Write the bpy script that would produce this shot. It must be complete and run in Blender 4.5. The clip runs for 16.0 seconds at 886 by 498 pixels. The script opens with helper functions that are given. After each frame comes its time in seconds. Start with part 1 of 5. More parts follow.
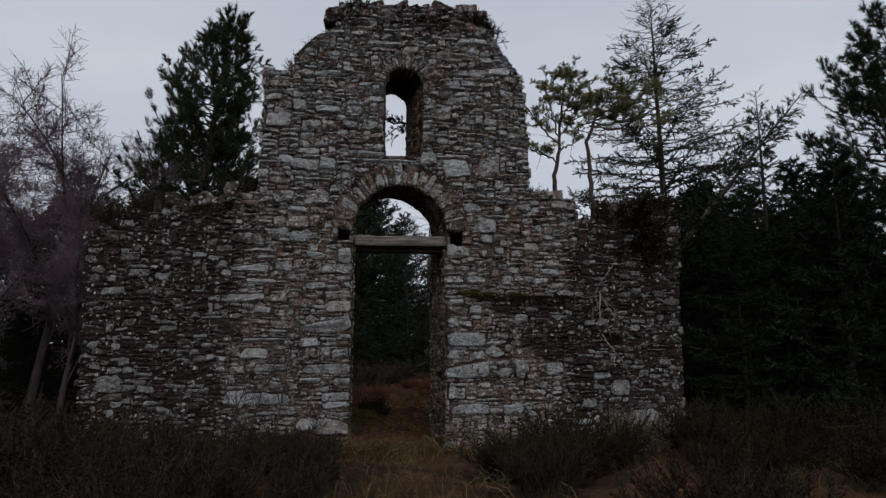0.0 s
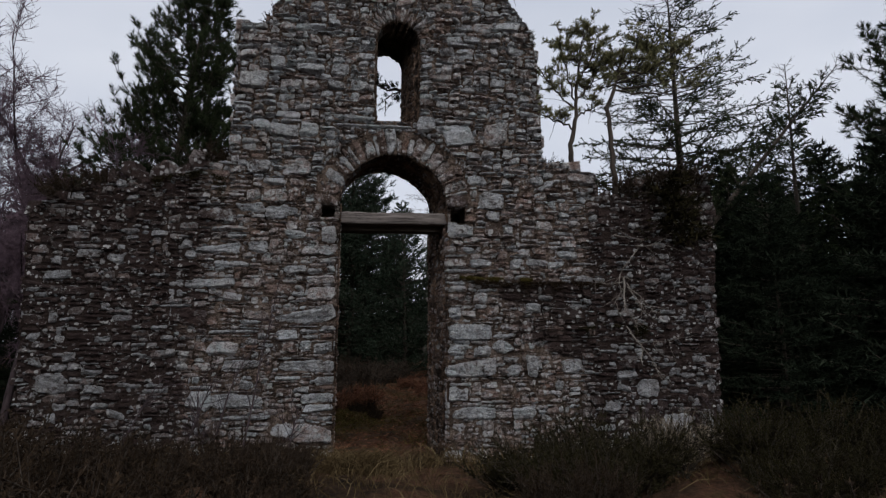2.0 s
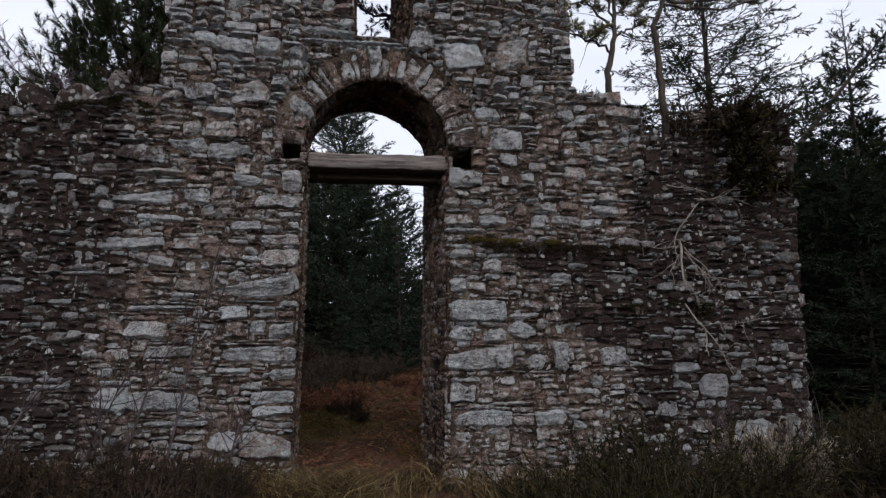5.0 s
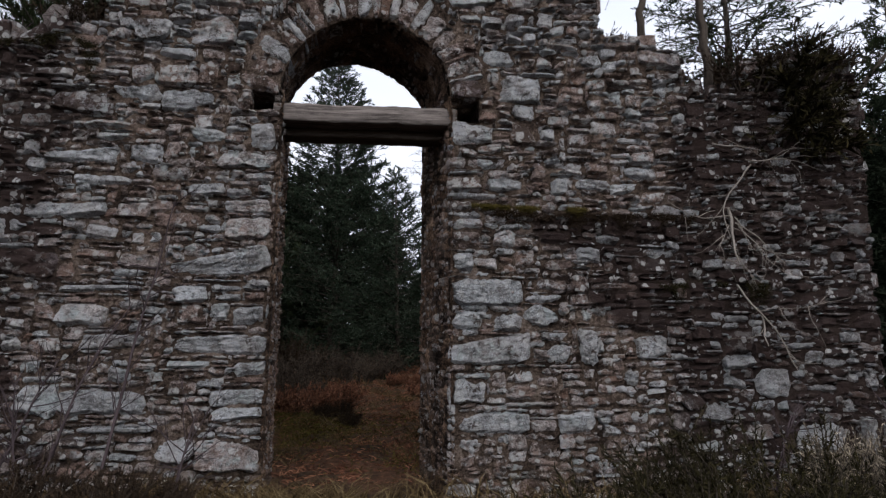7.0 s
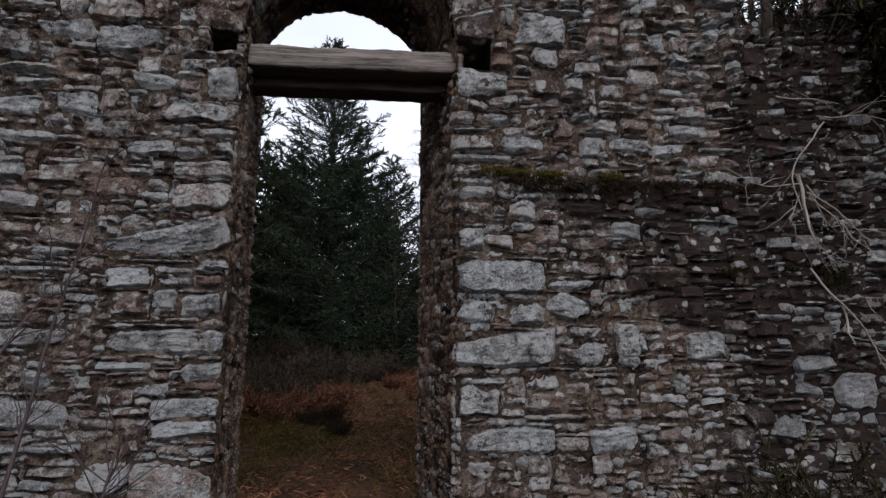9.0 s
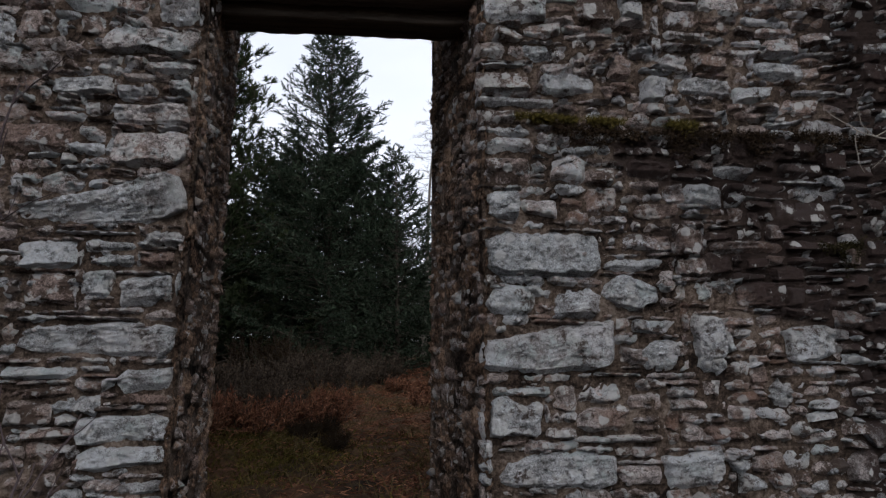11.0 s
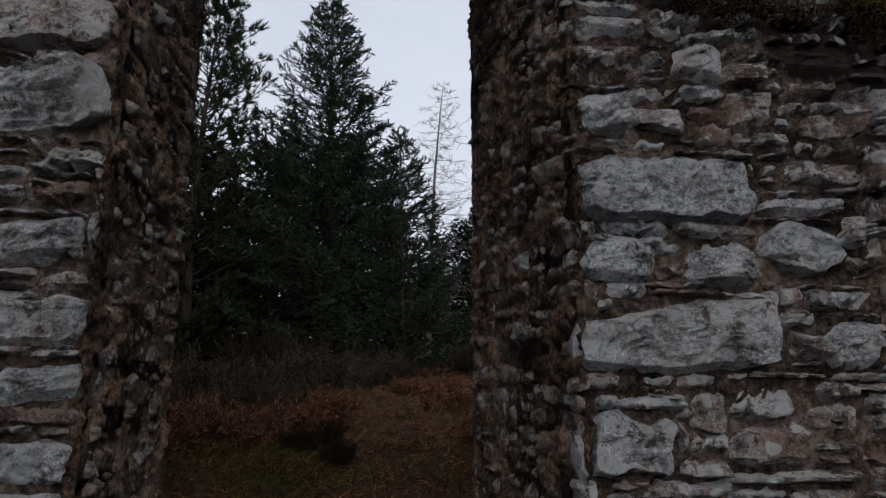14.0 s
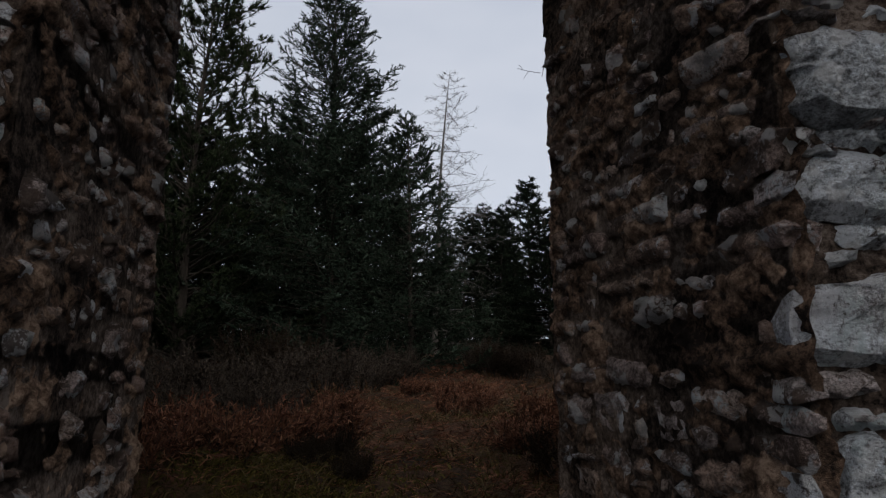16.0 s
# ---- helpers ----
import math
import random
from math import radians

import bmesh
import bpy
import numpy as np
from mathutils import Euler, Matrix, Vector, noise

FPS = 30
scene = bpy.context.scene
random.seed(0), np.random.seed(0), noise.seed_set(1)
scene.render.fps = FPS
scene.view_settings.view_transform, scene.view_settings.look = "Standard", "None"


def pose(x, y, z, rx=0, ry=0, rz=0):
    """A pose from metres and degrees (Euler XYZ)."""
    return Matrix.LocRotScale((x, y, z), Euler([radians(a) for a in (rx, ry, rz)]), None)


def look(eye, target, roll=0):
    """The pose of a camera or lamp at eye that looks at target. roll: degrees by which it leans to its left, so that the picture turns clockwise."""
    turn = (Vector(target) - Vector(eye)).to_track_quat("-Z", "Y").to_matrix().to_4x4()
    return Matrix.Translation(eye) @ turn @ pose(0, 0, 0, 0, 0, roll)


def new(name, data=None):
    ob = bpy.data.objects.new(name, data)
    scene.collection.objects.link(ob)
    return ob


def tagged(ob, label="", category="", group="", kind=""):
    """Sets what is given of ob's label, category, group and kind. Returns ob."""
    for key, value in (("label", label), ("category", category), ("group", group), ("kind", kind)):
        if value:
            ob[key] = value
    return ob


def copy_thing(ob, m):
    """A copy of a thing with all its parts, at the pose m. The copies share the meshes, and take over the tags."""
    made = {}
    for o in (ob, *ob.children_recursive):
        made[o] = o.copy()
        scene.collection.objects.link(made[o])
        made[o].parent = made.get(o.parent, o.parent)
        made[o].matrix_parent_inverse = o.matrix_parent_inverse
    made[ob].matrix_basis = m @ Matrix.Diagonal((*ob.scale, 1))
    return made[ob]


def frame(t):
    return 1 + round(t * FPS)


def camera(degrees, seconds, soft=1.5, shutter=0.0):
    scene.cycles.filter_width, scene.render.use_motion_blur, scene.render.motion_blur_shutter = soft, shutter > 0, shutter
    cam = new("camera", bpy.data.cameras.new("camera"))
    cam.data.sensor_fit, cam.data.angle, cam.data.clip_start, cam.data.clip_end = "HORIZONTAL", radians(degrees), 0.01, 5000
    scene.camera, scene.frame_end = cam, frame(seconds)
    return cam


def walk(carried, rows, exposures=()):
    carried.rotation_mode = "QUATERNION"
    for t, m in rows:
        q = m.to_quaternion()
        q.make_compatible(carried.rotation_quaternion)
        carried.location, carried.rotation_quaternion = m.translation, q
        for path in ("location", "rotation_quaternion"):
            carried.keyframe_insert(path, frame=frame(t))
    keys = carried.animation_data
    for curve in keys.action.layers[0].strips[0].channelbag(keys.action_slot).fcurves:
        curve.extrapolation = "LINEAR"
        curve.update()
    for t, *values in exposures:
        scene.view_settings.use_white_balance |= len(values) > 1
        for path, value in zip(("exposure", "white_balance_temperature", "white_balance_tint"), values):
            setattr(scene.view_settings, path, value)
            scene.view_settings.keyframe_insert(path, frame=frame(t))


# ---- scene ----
cam = camera(72.0, 16.0, soft=1.3)
PATH = [
    (0, (-0.021, -7.424, 0.936), (0.132, -5.47, 1.335), -0.2),
    (0.5, (-0.006, -7.19, 0.931), (0.148, -5.237, 1.329), -0.2),
    (1, (0.012, -6.932, 0.93), (0.167, -4.978, 1.328), -0.2),
    (1.5, (0.035, -6.66, 0.922), (0.189, -4.706, 1.32), -0.1),
    (2, (0.06, -6.379, 0.915), (0.214, -4.425, 1.314), -0.1),
    (2.5, (0.087, -6.093, 0.916), (0.241, -4.139, 1.316), -0.1),
    (3, (0.113, -5.814, 0.918), (0.267, -3.86, 1.318), -0.1),
    (3.5, (0.137, -5.537, 0.909), (0.291, -3.584, 1.309), -0.1),
    (4, (0.153, -5.265, 0.894), (0.309, -3.312, 1.292), -0.0),
    (6.5, (0.223, -4.107, 0.819), (0.381, -2.153, 1.216), 0.1),
    (7, (0.235, -3.908, 0.819), (0.393, -1.955, 1.217), 0.1),
    (7.5, (0.248, -3.71, 0.822), (0.408, -1.757, 1.22), 0.1),
    (8, (0.263, -3.515, 0.826), (0.422, -1.562, 1.224), 0.1),
    (8.5, (0.285, -3.312, 0.833), (0.443, -1.359, 1.231), 0.2),
    (11, (0.255, -2.347, 0.865), (0.411, -0.394, 1.267), 0.1),
    (11.5, (0.24, -2.158, 0.857), (0.397, -0.205, 1.258), 0.1),
    (12, (0.229, -1.977, 0.854), (0.387, -0.024, 1.254), 0.1),
    (12.5, (0.217, -1.821, 0.859), (0.376, 0.132, 1.26), 0.1),
    (13, (0.215, -1.686, 0.864), (0.375, 0.267, 1.264), 0.1),
    (13.5, (0.205, -1.557, 0.865), (0.365, 0.396, 1.265), 0.1),
    (14, (0.148, -1.461, 0.867), (0.308, 0.492, 1.268), 0.1),
    (14.5, (0.087, -1.374, 0.864), (0.247, 0.579, 1.264), 0.1),
    (15, (0.04, -1.239, 0.864), (0.202, 0.713, 1.266), 0.1),
    (15.5, (0.016, -1.066, 0.864), (0.179, 0.887, 1.265), 0.2),
    (16, (-0.001, -0.85, 0.864), (0.164, 1.102, 1.263), 0.2),
]
EXPOSURE = [(0, 0.16, 6500, 10), (1.5, 0.32, 6500, 11), (3.5, 0.65, 6500, 13), (7, 1.08, 6500, 13), (8.7, 1.08, 6500, 13), (11, 1.02, 6500, 12), (13.5, 0.66, 6500, 11), (16, 0.35, 6500, 11)]
walk(cam, [(t, look(eye, target, roll)) for t, eye, target, roll in PATH], EXPOSURE)

# ---- light ----
world = bpy.data.worlds.new("overcast_sky")
scene.world = world
world.use_nodes = True
SKY_ELEV, SKY_TURN = radians(38), radians(200)


def build_world():
    nt = world.node_tree
    nt.nodes.clear()
    out = nt.nodes.new("ShaderNodeOutputWorld")
    bg = nt.nodes.new("ShaderNodeBackground")
    sky = nt.nodes.new("ShaderNodeTexSky")
    sky.sky_type = "NISHITA"
    sky.sun_disc = False
    sky.sun_elevation, sky.sun_rotation = SKY_ELEV, SKY_TURN
    sky.air_density, sky.dust_density = 1.0, 2.0
    dim = nt.nodes.new("ShaderNodeVectorMath")
    dim.operation = "SCALE"
    dim.inputs["Scale"].default_value = 0.10
    co = nt.nodes.new("ShaderNodeTexCoord")
    mp = nt.nodes.new("ShaderNodeMapping")
    mp.inputs["Scale"].default_value = (1.0, 1.0, 2.6)
    cloud = nt.nodes.new("ShaderNodeTexNoise")
    cloud.inputs["Scale"].default_value = 1.7
    cloud.inputs["Detail"].default_value = 4
    ramp = nt.nodes.new("ShaderNodeValToRGB")
    ramp.color_ramp.elements[0].position, ramp.color_ramp.elements[1].position = 0.3, 0.75
    ramp.color_ramp.elements[0].color = (0.50, 0.545, 0.63, 1)
    ramp.color_ramp.elements[1].color = (0.68, 0.71, 0.77, 1)
    mix = nt.nodes.new("ShaderNodeMix")
    mix.data_type = "RGBA"
    mix.inputs["Factor"].default_value = 0.88
    lk = nt.links.new
    lk(sky.outputs["Color"], dim.inputs[0])
    lk(co.outputs["Generated"], mp.inputs["Vector"])
    lk(mp.outputs["Vector"], cloud.inputs["Vector"])
    lk(cloud.outputs["Fac"], ramp.inputs["Fac"])
    lk(dim.outputs["Vector"], mix.inputs["A"])
    lk(ramp.outputs["Color"], mix.inputs["B"])
    lk(mix.outputs["Result"], bg.inputs["Color"])
    bg.inputs["Strength"].default_value = 0.86
    lk(bg.outputs["Background"], out.inputs["Surface"])


build_world()
sun_data = bpy.data.lights.new("sun", "SUN")
sun_data.energy, sun_data.angle, sun_data.color = 1.6, radians(60), (1.0, 0.95, 0.89)
sun = new("sun", sun_data)
sun.matrix_world = look((2.0, -9, 9), (0, 0, 1))


# ---- materials ----
class Nodes:
    """Small helper to write node trees."""

    def __init__(self, name, rough=0.9, spec=0.2):
        self.mat = bpy.data.materials.new(name)
        self.mat.use_nodes = True
        self.nt = self.mat.node_tree
        self.bsdf = self.nt.nodes["Principled BSDF"]
        self.bsdf.inputs["Roughness"].default_value = rough
        self.bsdf.inputs["Specular IOR Level"].default_value = spec
        geo = self.nt.nodes.new("ShaderNodeNewGeometry")
        self.pos, self.island = geo.outputs["Position"], geo.outputs["Random Per Island"]
        self.rand = self.nt.nodes.new("ShaderNodeObjectInfo").outputs["Random"]
        self.local = self.nt.nodes.new("ShaderNodeTexCoord").outputs["Object"]

    def put(self, socket, value):
        if isinstance(value, bpy.types.NodeSocket):
            self.nt.links.new(value, socket)
        elif isinstance(value, tuple) and len(value) == 3 and socket.type == "RGBA":
            socket.default_value = (*value, 1)
        else:
            socket.default_value = value

    def math(self, op, a, b=0.0, clamp=False):
        n = self.nt.nodes.new("ShaderNodeMath")
        n.operation, n.use_clamp = op, clamp
        self.put(n.inputs[0], a)
        self.put(n.inputs[1], b)
        return n.outputs[0]

    def noise(self, vec, scale, detail=4, rough=0.55, stretch=None, distortion=0.0):
        if stretch:
            m = self.nt.nodes.new("ShaderNodeMapping")
            m.inputs["Scale"].default_value = stretch
            self.put(m.inputs["Vector"], vec)
            vec = m.outputs["Vector"]
        n = self.nt.nodes.new("ShaderNodeTexNoise")
        self.put(n.inputs["Vector"], vec)
        n.inputs["Scale"].default_value, n.inputs["Detail"].default_value = scale, detail
        n.inputs["Roughness"].default_value, n.inputs["Distortion"].default_value = rough, distortion
        return n.outputs["Fac"]

    def cells(self, vec, scale):
        n = self.nt.nodes.new("ShaderNodeTexVoronoi")
        self.put(n.inputs["Vector"], vec)
        n.inputs["Scale"].default_value = scale
        return n.outputs["Distance"], self.xyz(n.outputs["Color"])[0]

    def step(self, v, lo, hi):
        n = self.nt.nodes.new("ShaderNodeMapRange")
        n.interpolation_type = "SMOOTHSTEP"
        self.put(n.inputs["Value"], v)
        n.inputs["From Min"].default_value, n.inputs["From Max"].default_value = lo, hi
        return n.outputs["Result"]

    def ramp(self, v, stops):
        n = self.nt.nodes.new("ShaderNodeValToRGB")
        el = n.color_ramp.elements
        while len(el) < len(stops):
            el.new(0.5)
        for e, (p, c) in zip(el, stops):
            e.position, e.color = p, (*c, 1)
        self.put(n.inputs["Fac"], v)
        return n.outputs["Color"]

    def mix(self, f, a, b, mode="MIX"):
        n = self.nt.nodes.new("ShaderNodeMix")
        n.data_type, n.blend_type = "RGBA", mode
        self.put(n.inputs["Factor"], f)
        self.put(n.inputs["A"], a)
        self.put(n.inputs["B"], b)
        return n.outputs["Result"]

    def xyz(self, vec):
        n = self.nt.nodes.new("ShaderNodeSeparateXYZ")
        self.put(n.inputs[0], vec)
        return n.outputs

    def bump(self, h, strength, dist):
        n = self.nt.nodes.new("ShaderNodeBump")
        n.inputs["Strength"].default_value, n.inputs["Distance"].default_value = strength, dist
        self.put(n.inputs["Height"], h)
        self.put(self.bsdf.inputs["Normal"], n.outputs["Normal"])

    def done(self, colour, rough=None):
        self.put(self.bsdf.inputs["Base Color"], colour)
        if rough is not None:
            self.put(self.bsdf.inputs["Roughness"], rough)
        return self.mat


def crust(n):
    """Black-brown growth, thick on both wings of the wall and in patches elsewhere, with a dark strip below the ledge:
    0 to 1.
    """
    x, y, z = n.xyz(n.pos)
    reach = n.math("SUBTRACT", x, n.math("MULTIPLY", n.math("ADD", n.step(z, 1.84, 1.92), n.step(z, 1.3, 0.9)), 0.7))
    wing = n.math("ADD", n.step(reach, 0.95, 2.05), n.step(x, -1.35, -2.7))
    low = n.step(z, 4.4, 3.4)
    big = n.noise(n.pos, 1.6, 4, 0.65, distortion=0.6)
    fine = n.noise(n.pos, 9.0, 8, 0.78, distortion=0.8)
    # the dark of the recess under the ledge, put into the colour
    ledge = n.math("MULTIPLY", n.math("MULTIPLY", n.step(z, 1.62, 1.72), n.step(z, 1.86, 1.80)), n.step(x, 0.8, 1.5))
    wing = n.math("ADD", wing, n.math("MULTIPLY", ledge, 0.5))
    crown = n.math("MULTIPLY", n.step(z, 5.1, 5.6), 0.30)
    v = n.math("ADD", n.math("ADD", n.math("MULTIPLY", n.math("MULTIPLY", wing, low), 0.60), crown), n.math("ADD", n.math("MULTIPLY", big, 1.05), n.math("MULTIPLY", fine, 0.5)))
    return n.step(v, 0.92, 1.12)


def stone_material(name, tint, share, pale, dirty=0.0, bloom=1.0, grown=1.0, veins=1.0):
    """Grey schist and granite rubble: mottled, with pale crustose lichen, brown-black grime and rusty stains."""
    n = Nodes(name, 0.93, 0.12)
    r = n.math("FRACT", n.math("ADD", n.math("MULTIPLY", n.rand, 7.13), n.math("MULTIPLY", n.island, 3.7)))
    base = n.ramp(r, [(0.0, (0.21, 0.17, 0.155)), (0.22, (0.37, 0.35, 0.355)), (0.42, (0.275, 0.195, 0.17)), (0.6, (0.48, 0.475, 0.49)), (0.8, (0.32, 0.25, 0.23)), (1.0, (0.48, 0.48, 0.50))])
    base = n.mix(share, base, tint)
    mott = n.math("ADD", n.math("MULTIPLY", n.noise(n.pos, 17, 8, 0.78), 0.6), n.math("MULTIPLY", n.noise(n.pos, 85, 5, 0.75), 0.4))
    base = n.mix(1.0, base, n.ramp(mott, [(0.41, (0.34, 0.32, 0.31)), (0.49, (0.95, 0.94, 0.93)), (0.58, (1.55, 1.55, 1.55))]), "MULTIPLY")
    base = n.mix(1.0, base, n.ramp(n.noise(n.pos, 190, 4, 0.8), [(0.39, (0.5, 0.49, 0.48)), (0.5, (1, 1, 1)), (0.61, (1.4, 1.4, 1.4))]), "MULTIPLY")
    lich = n.math("ADD", n.noise(n.pos, 9, 9, 0.8, distortion=0.15), n.math("MULTIPLY", n.math("SUBTRACT", r, 0.5), 0.12))
    base = n.mix(n.math("MULTIPLY", n.step(lich, 0.565 - 0.1 * pale, 0.60 - 0.1 * pale), 0.8), base, n.mix(n.step(n.noise(n.pos, 3.1, 4, 0.6), 0.46, 0.58), (0.575, 0.605, 0.65), (0.46, 0.525, 0.545)))
    split = n.step(n.noise(n.pos, 30, 6, 0.72, stretch=(0.8, 0.8, 2.4)), 0.43, 0.36)
    base = n.mix(n.math("MULTIPLY", split, 0.85 * veins), base, (0.075, 0.062, 0.055))
    rust = n.step(n.noise(n.pos, 2.6, 6, 0.72), 0.48, 0.62)
    base = n.mix(n.math("MULTIPLY", rust, 0.62 * veins), base, (0.25, 0.155, 0.115))
    grime = n.math("ADD", n.noise(n.pos, 7.5, 9, 0.82, distortion=0.15), n.math("MULTIPLY", n.math("SUBTRACT", n.math("FRACT", n.math("MULTIPLY", r, 13.7)), 0.5), 0.12))
    base = n.mix(n.math("MULTIPLY", n.step(grime, 0.535 - dirty, 0.575 - dirty), 0.9), base, (0.062, 0.042, 0.033))
    clean = n.step(n.math("FRACT", n.math("MULTIPLY", r, 5.3)), 0.74, 0.78)
    growth = crust(n)
    bare = n.math("SUBTRACT", 1.0, n.math("MULTIPLY", growth, 0.6))
    base = n.mix(n.math("MULTIPLY", growth, n.math("MULTIPLY", n.math("SUBTRACT", 0.97, n.math("MULTIPLY", clean, 0.4)), grown)), base, n.mix(n.noise(n.pos, 14, 7, 0.75), (0.014, 0.009, 0.009), (0.069, 0.045, 0.041)))
    blotch = n.step(n.math("ADD", n.noise(n.pos, 8.5, 7, 0.72), n.math("MULTIPLY", n.math("FRACT", n.math("MULTIPLY", r, 9.1)), 0.06)), 0.605, 0.625)
    base = n.mix(n.math("MULTIPLY", n.math("MULTIPLY", blotch, bare), 0.8 * bloom), base, (0.56, 0.57, 0.575))
    spots = n.step(n.noise(n.pos, 19, 8, 0.78), 0.615, 0.64)
    base = n.mix(n.math("MULTIPLY", n.math("MULTIPLY", spots, bare), 0.75 * bloom), base, (0.58, 0.60, 0.59))
    base = n.mix(n.step(n.noise(n.pos, 120, 6, 0.8), 0.46, 0.36), base, n.mix(0.55, base, (0.05, 0.045, 0.04)))
    near, pick = n.cells(n.pos, 21)
    round_edge = n.step(n.math("ADD", near, n.math("MULTIPLY", n.math("SUBTRACT", n.noise(n.pos, 60, 4, 0.7), 0.5), 0.5)), 0.50, 0.40)
    crowd = n.step(n.math("ADD", n.math("MULTIPLY", pick, 0.35), n.noise(n.pos, 3.7, 5, 0.7)), 0.76, 0.79)
    base = n.mix(n.math("MULTIPLY", n.math("MULTIPLY", round_edge, crowd), 0.85 * bloom), base, (0.56, 0.57, 0.58))
    pits = n.noise(n.pos, 18, 9, 0.8, stretch=(0.9, 0.9, 1.25))
    pits = n.math("ADD", pits, n.math("MULTIPLY", n.noise(n.pos, 75, 6, 0.8), 0.5))
    pits = n.math("ADD", pits, n.math("MULTIPLY", n.noise(n.pos, 210, 4, 0.8), 0.26))
    n.bump(pits, 1.0, 0.10)
    return n.done(base)


STONE = stone_material("weathered_stone", (0.38, 0.34, 0.34), 0.3, 0.45, 0.005)
STONE_PALE = stone_material("lichened_stone", (0.39, 0.435, 0.475), 0.78, 0.55, -0.035, 0.7, 0.4, 0.35)
STONE_WARM = stone_material("brown_stone", (0.19, 0.13, 0.11), 0.65, 0.0, 0.035, 0.7)
STONE_DARK = stone_material("dark_schist", (0.13, 0.11, 0.12), 0.85, -0.2, 0.01, 0.5)
STONE_DIM = stone_material("earthy_reveal_stone", (0.25, 0.175, 0.135), 0.8, -0.05, 0.025, 0.5)


def mortar_material(name, k, warm=1.0):
    n = Nodes(name, 0.97, 0.05)
    a = n.math("ADD", n.math("MULTIPLY", n.noise(n.pos, 5, 4, 0.6), 0.45), n.math("MULTIPLY", n.noise(n.pos, 55, 6, 0.8), 0.55))
    c = n.ramp(a, [(0.42, (0.022 * k, 0.016 * k, 0.014 * k)), (0.51, (0.155 * k * warm, 0.115 * k, 0.092 * k / warm)), (0.6, (0.43 * k * warm, 0.35 * k, 0.30 * k / warm))])
    c = n.mix(n.math("MULTIPLY", crust(n), 0.9), c, n.mix(n.noise(n.pos, 14, 7, 0.75), (0.010, 0.007, 0.007), (0.048, 0.034, 0.031)))
    n.bump(n.math("ADD", n.noise(n.pos, 30, 9, 0.8), n.math("MULTIPLY", n.noise(n.pos, 130, 5, 0.8), 0.3)), 1.0, 0.08)
    return n.done(c)


MORTAR = mortar_material("old_lime_mortar", 0.60)
EARTH_MORTAR = mortar_material("damp_earthy_mortar", 0.95, 1.14)


def wood_material(name, dark, light, scale=1.0, axis=0):
    n = Nodes(name, 0.85, 0.2)
    st = [22.0, 22.0, 22.0]
    st[axis] = 1.2
    g = n.noise(n.pos, 2.2 * scale, 6, 0.7, stretch=tuple(st), distortion=0.5)
    c = n.ramp(g, [(0.32, dark), (0.5, tuple((a + b) / 2 for a, b in zip(dark, light))), (0.68, light)])
    n.bump(g, 0.8, 0.01)
    return n.done(c)


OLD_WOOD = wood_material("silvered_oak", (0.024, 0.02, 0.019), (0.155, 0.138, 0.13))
# the inner beam's oak, a darker tone than the front beam's
DARK_WOOD = wood_material("dark_oak", (0.022, 0.018, 0.015), (0.09, 0.075, 0.062))


def leaf_material(name, a, b, c):
    n = Nodes(name, 0.9, 0.0)
    v = n.math("ADD", n.math("MULTIPLY", n.island, 0.6), n.math("MULTIPLY", n.noise(n.pos, 2.2, 3), 0.4))
    return n.done(n.ramp(v, [(0.15, a), (0.5, b), (0.85, c)]))


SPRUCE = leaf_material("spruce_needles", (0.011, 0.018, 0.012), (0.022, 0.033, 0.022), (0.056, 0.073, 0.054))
# spruce needles again, darkened: the shade of the dense wood put into the colour
SPRUCE_SHADE = leaf_material("spruce_needles_painted_shade", (0.007, 0.010, 0.007), (0.013, 0.018, 0.012), (0.024, 0.031, 0.021))
PINE = leaf_material("pine_needles", (0.011, 0.016, 0.009), (0.021, 0.029, 0.015), (0.04, 0.05, 0.027))
PINE_PALE = leaf_material("pale_pine_needles", (0.06, 0.062, 0.028), (0.13, 0.13, 0.062), (0.24, 0.23, 0.13))
GORSE = leaf_material("gorse_spines", (0.008, 0.007, 0.004), (0.015, 0.014, 0.007), (0.036, 0.030, 0.015))
HEATHER = leaf_material("brown_heather", (0.011, 0.008, 0.006), (0.020, 0.014, 0.010), (0.040, 0.028, 0.018))
DEAD_HEATHER = leaf_material("grey_dead_heather", (0.022, 0.017, 0.014), (0.042, 0.033, 0.026), (0.09, 0.072, 0.056))
STRAW = leaf_material("dry_grass", (0.028, 0.019, 0.010), (0.058, 0.041, 0.021), (0.12, 0.092, 0.05))
BRACKEN = leaf_material("dead_bracken", (0.05, 0.022, 0.015), (0.11, 0.050, 0.033), (0.24, 0.125, 0.075))
DRY = leaf_material("bleached_bracken", (0.09, 0.075, 0.055), (0.17, 0.145, 0.11), (0.30, 0.26, 0.21))
MOSS = leaf_material("moss", (0.024, 0.021, 0.008), (0.056, 0.047, 0.014), (0.115, 0.092, 0.027))


def bark_material(name, dark, light):
    n = Nodes(name, 0.93, 0.1)
    g = n.noise(n.pos, 18, 6, 0.7, stretch=(1, 1, 0.25))
    n.bump(g, 0.8, 0.02)
    return n.done(n.ramp(g, [(0.3, dark), (0.7, light)]))


BARK = bark_material("dark_bark", (0.016, 0.013, 0.011), (0.06, 0.05, 0.042))
BARK_GREY = bark_material("grey_bark", (0.045, 0.04, 0.037), (0.13, 0.12, 0.11))
TWIG = bark_material("purple_brown_twigs", (0.055, 0.038, 0.050), (0.13, 0.092, 0.115))
TWIG_DARK = bark_material("dark_birch_bark", (0.02, 0.015, 0.017), (0.07, 0.055, 0.06))
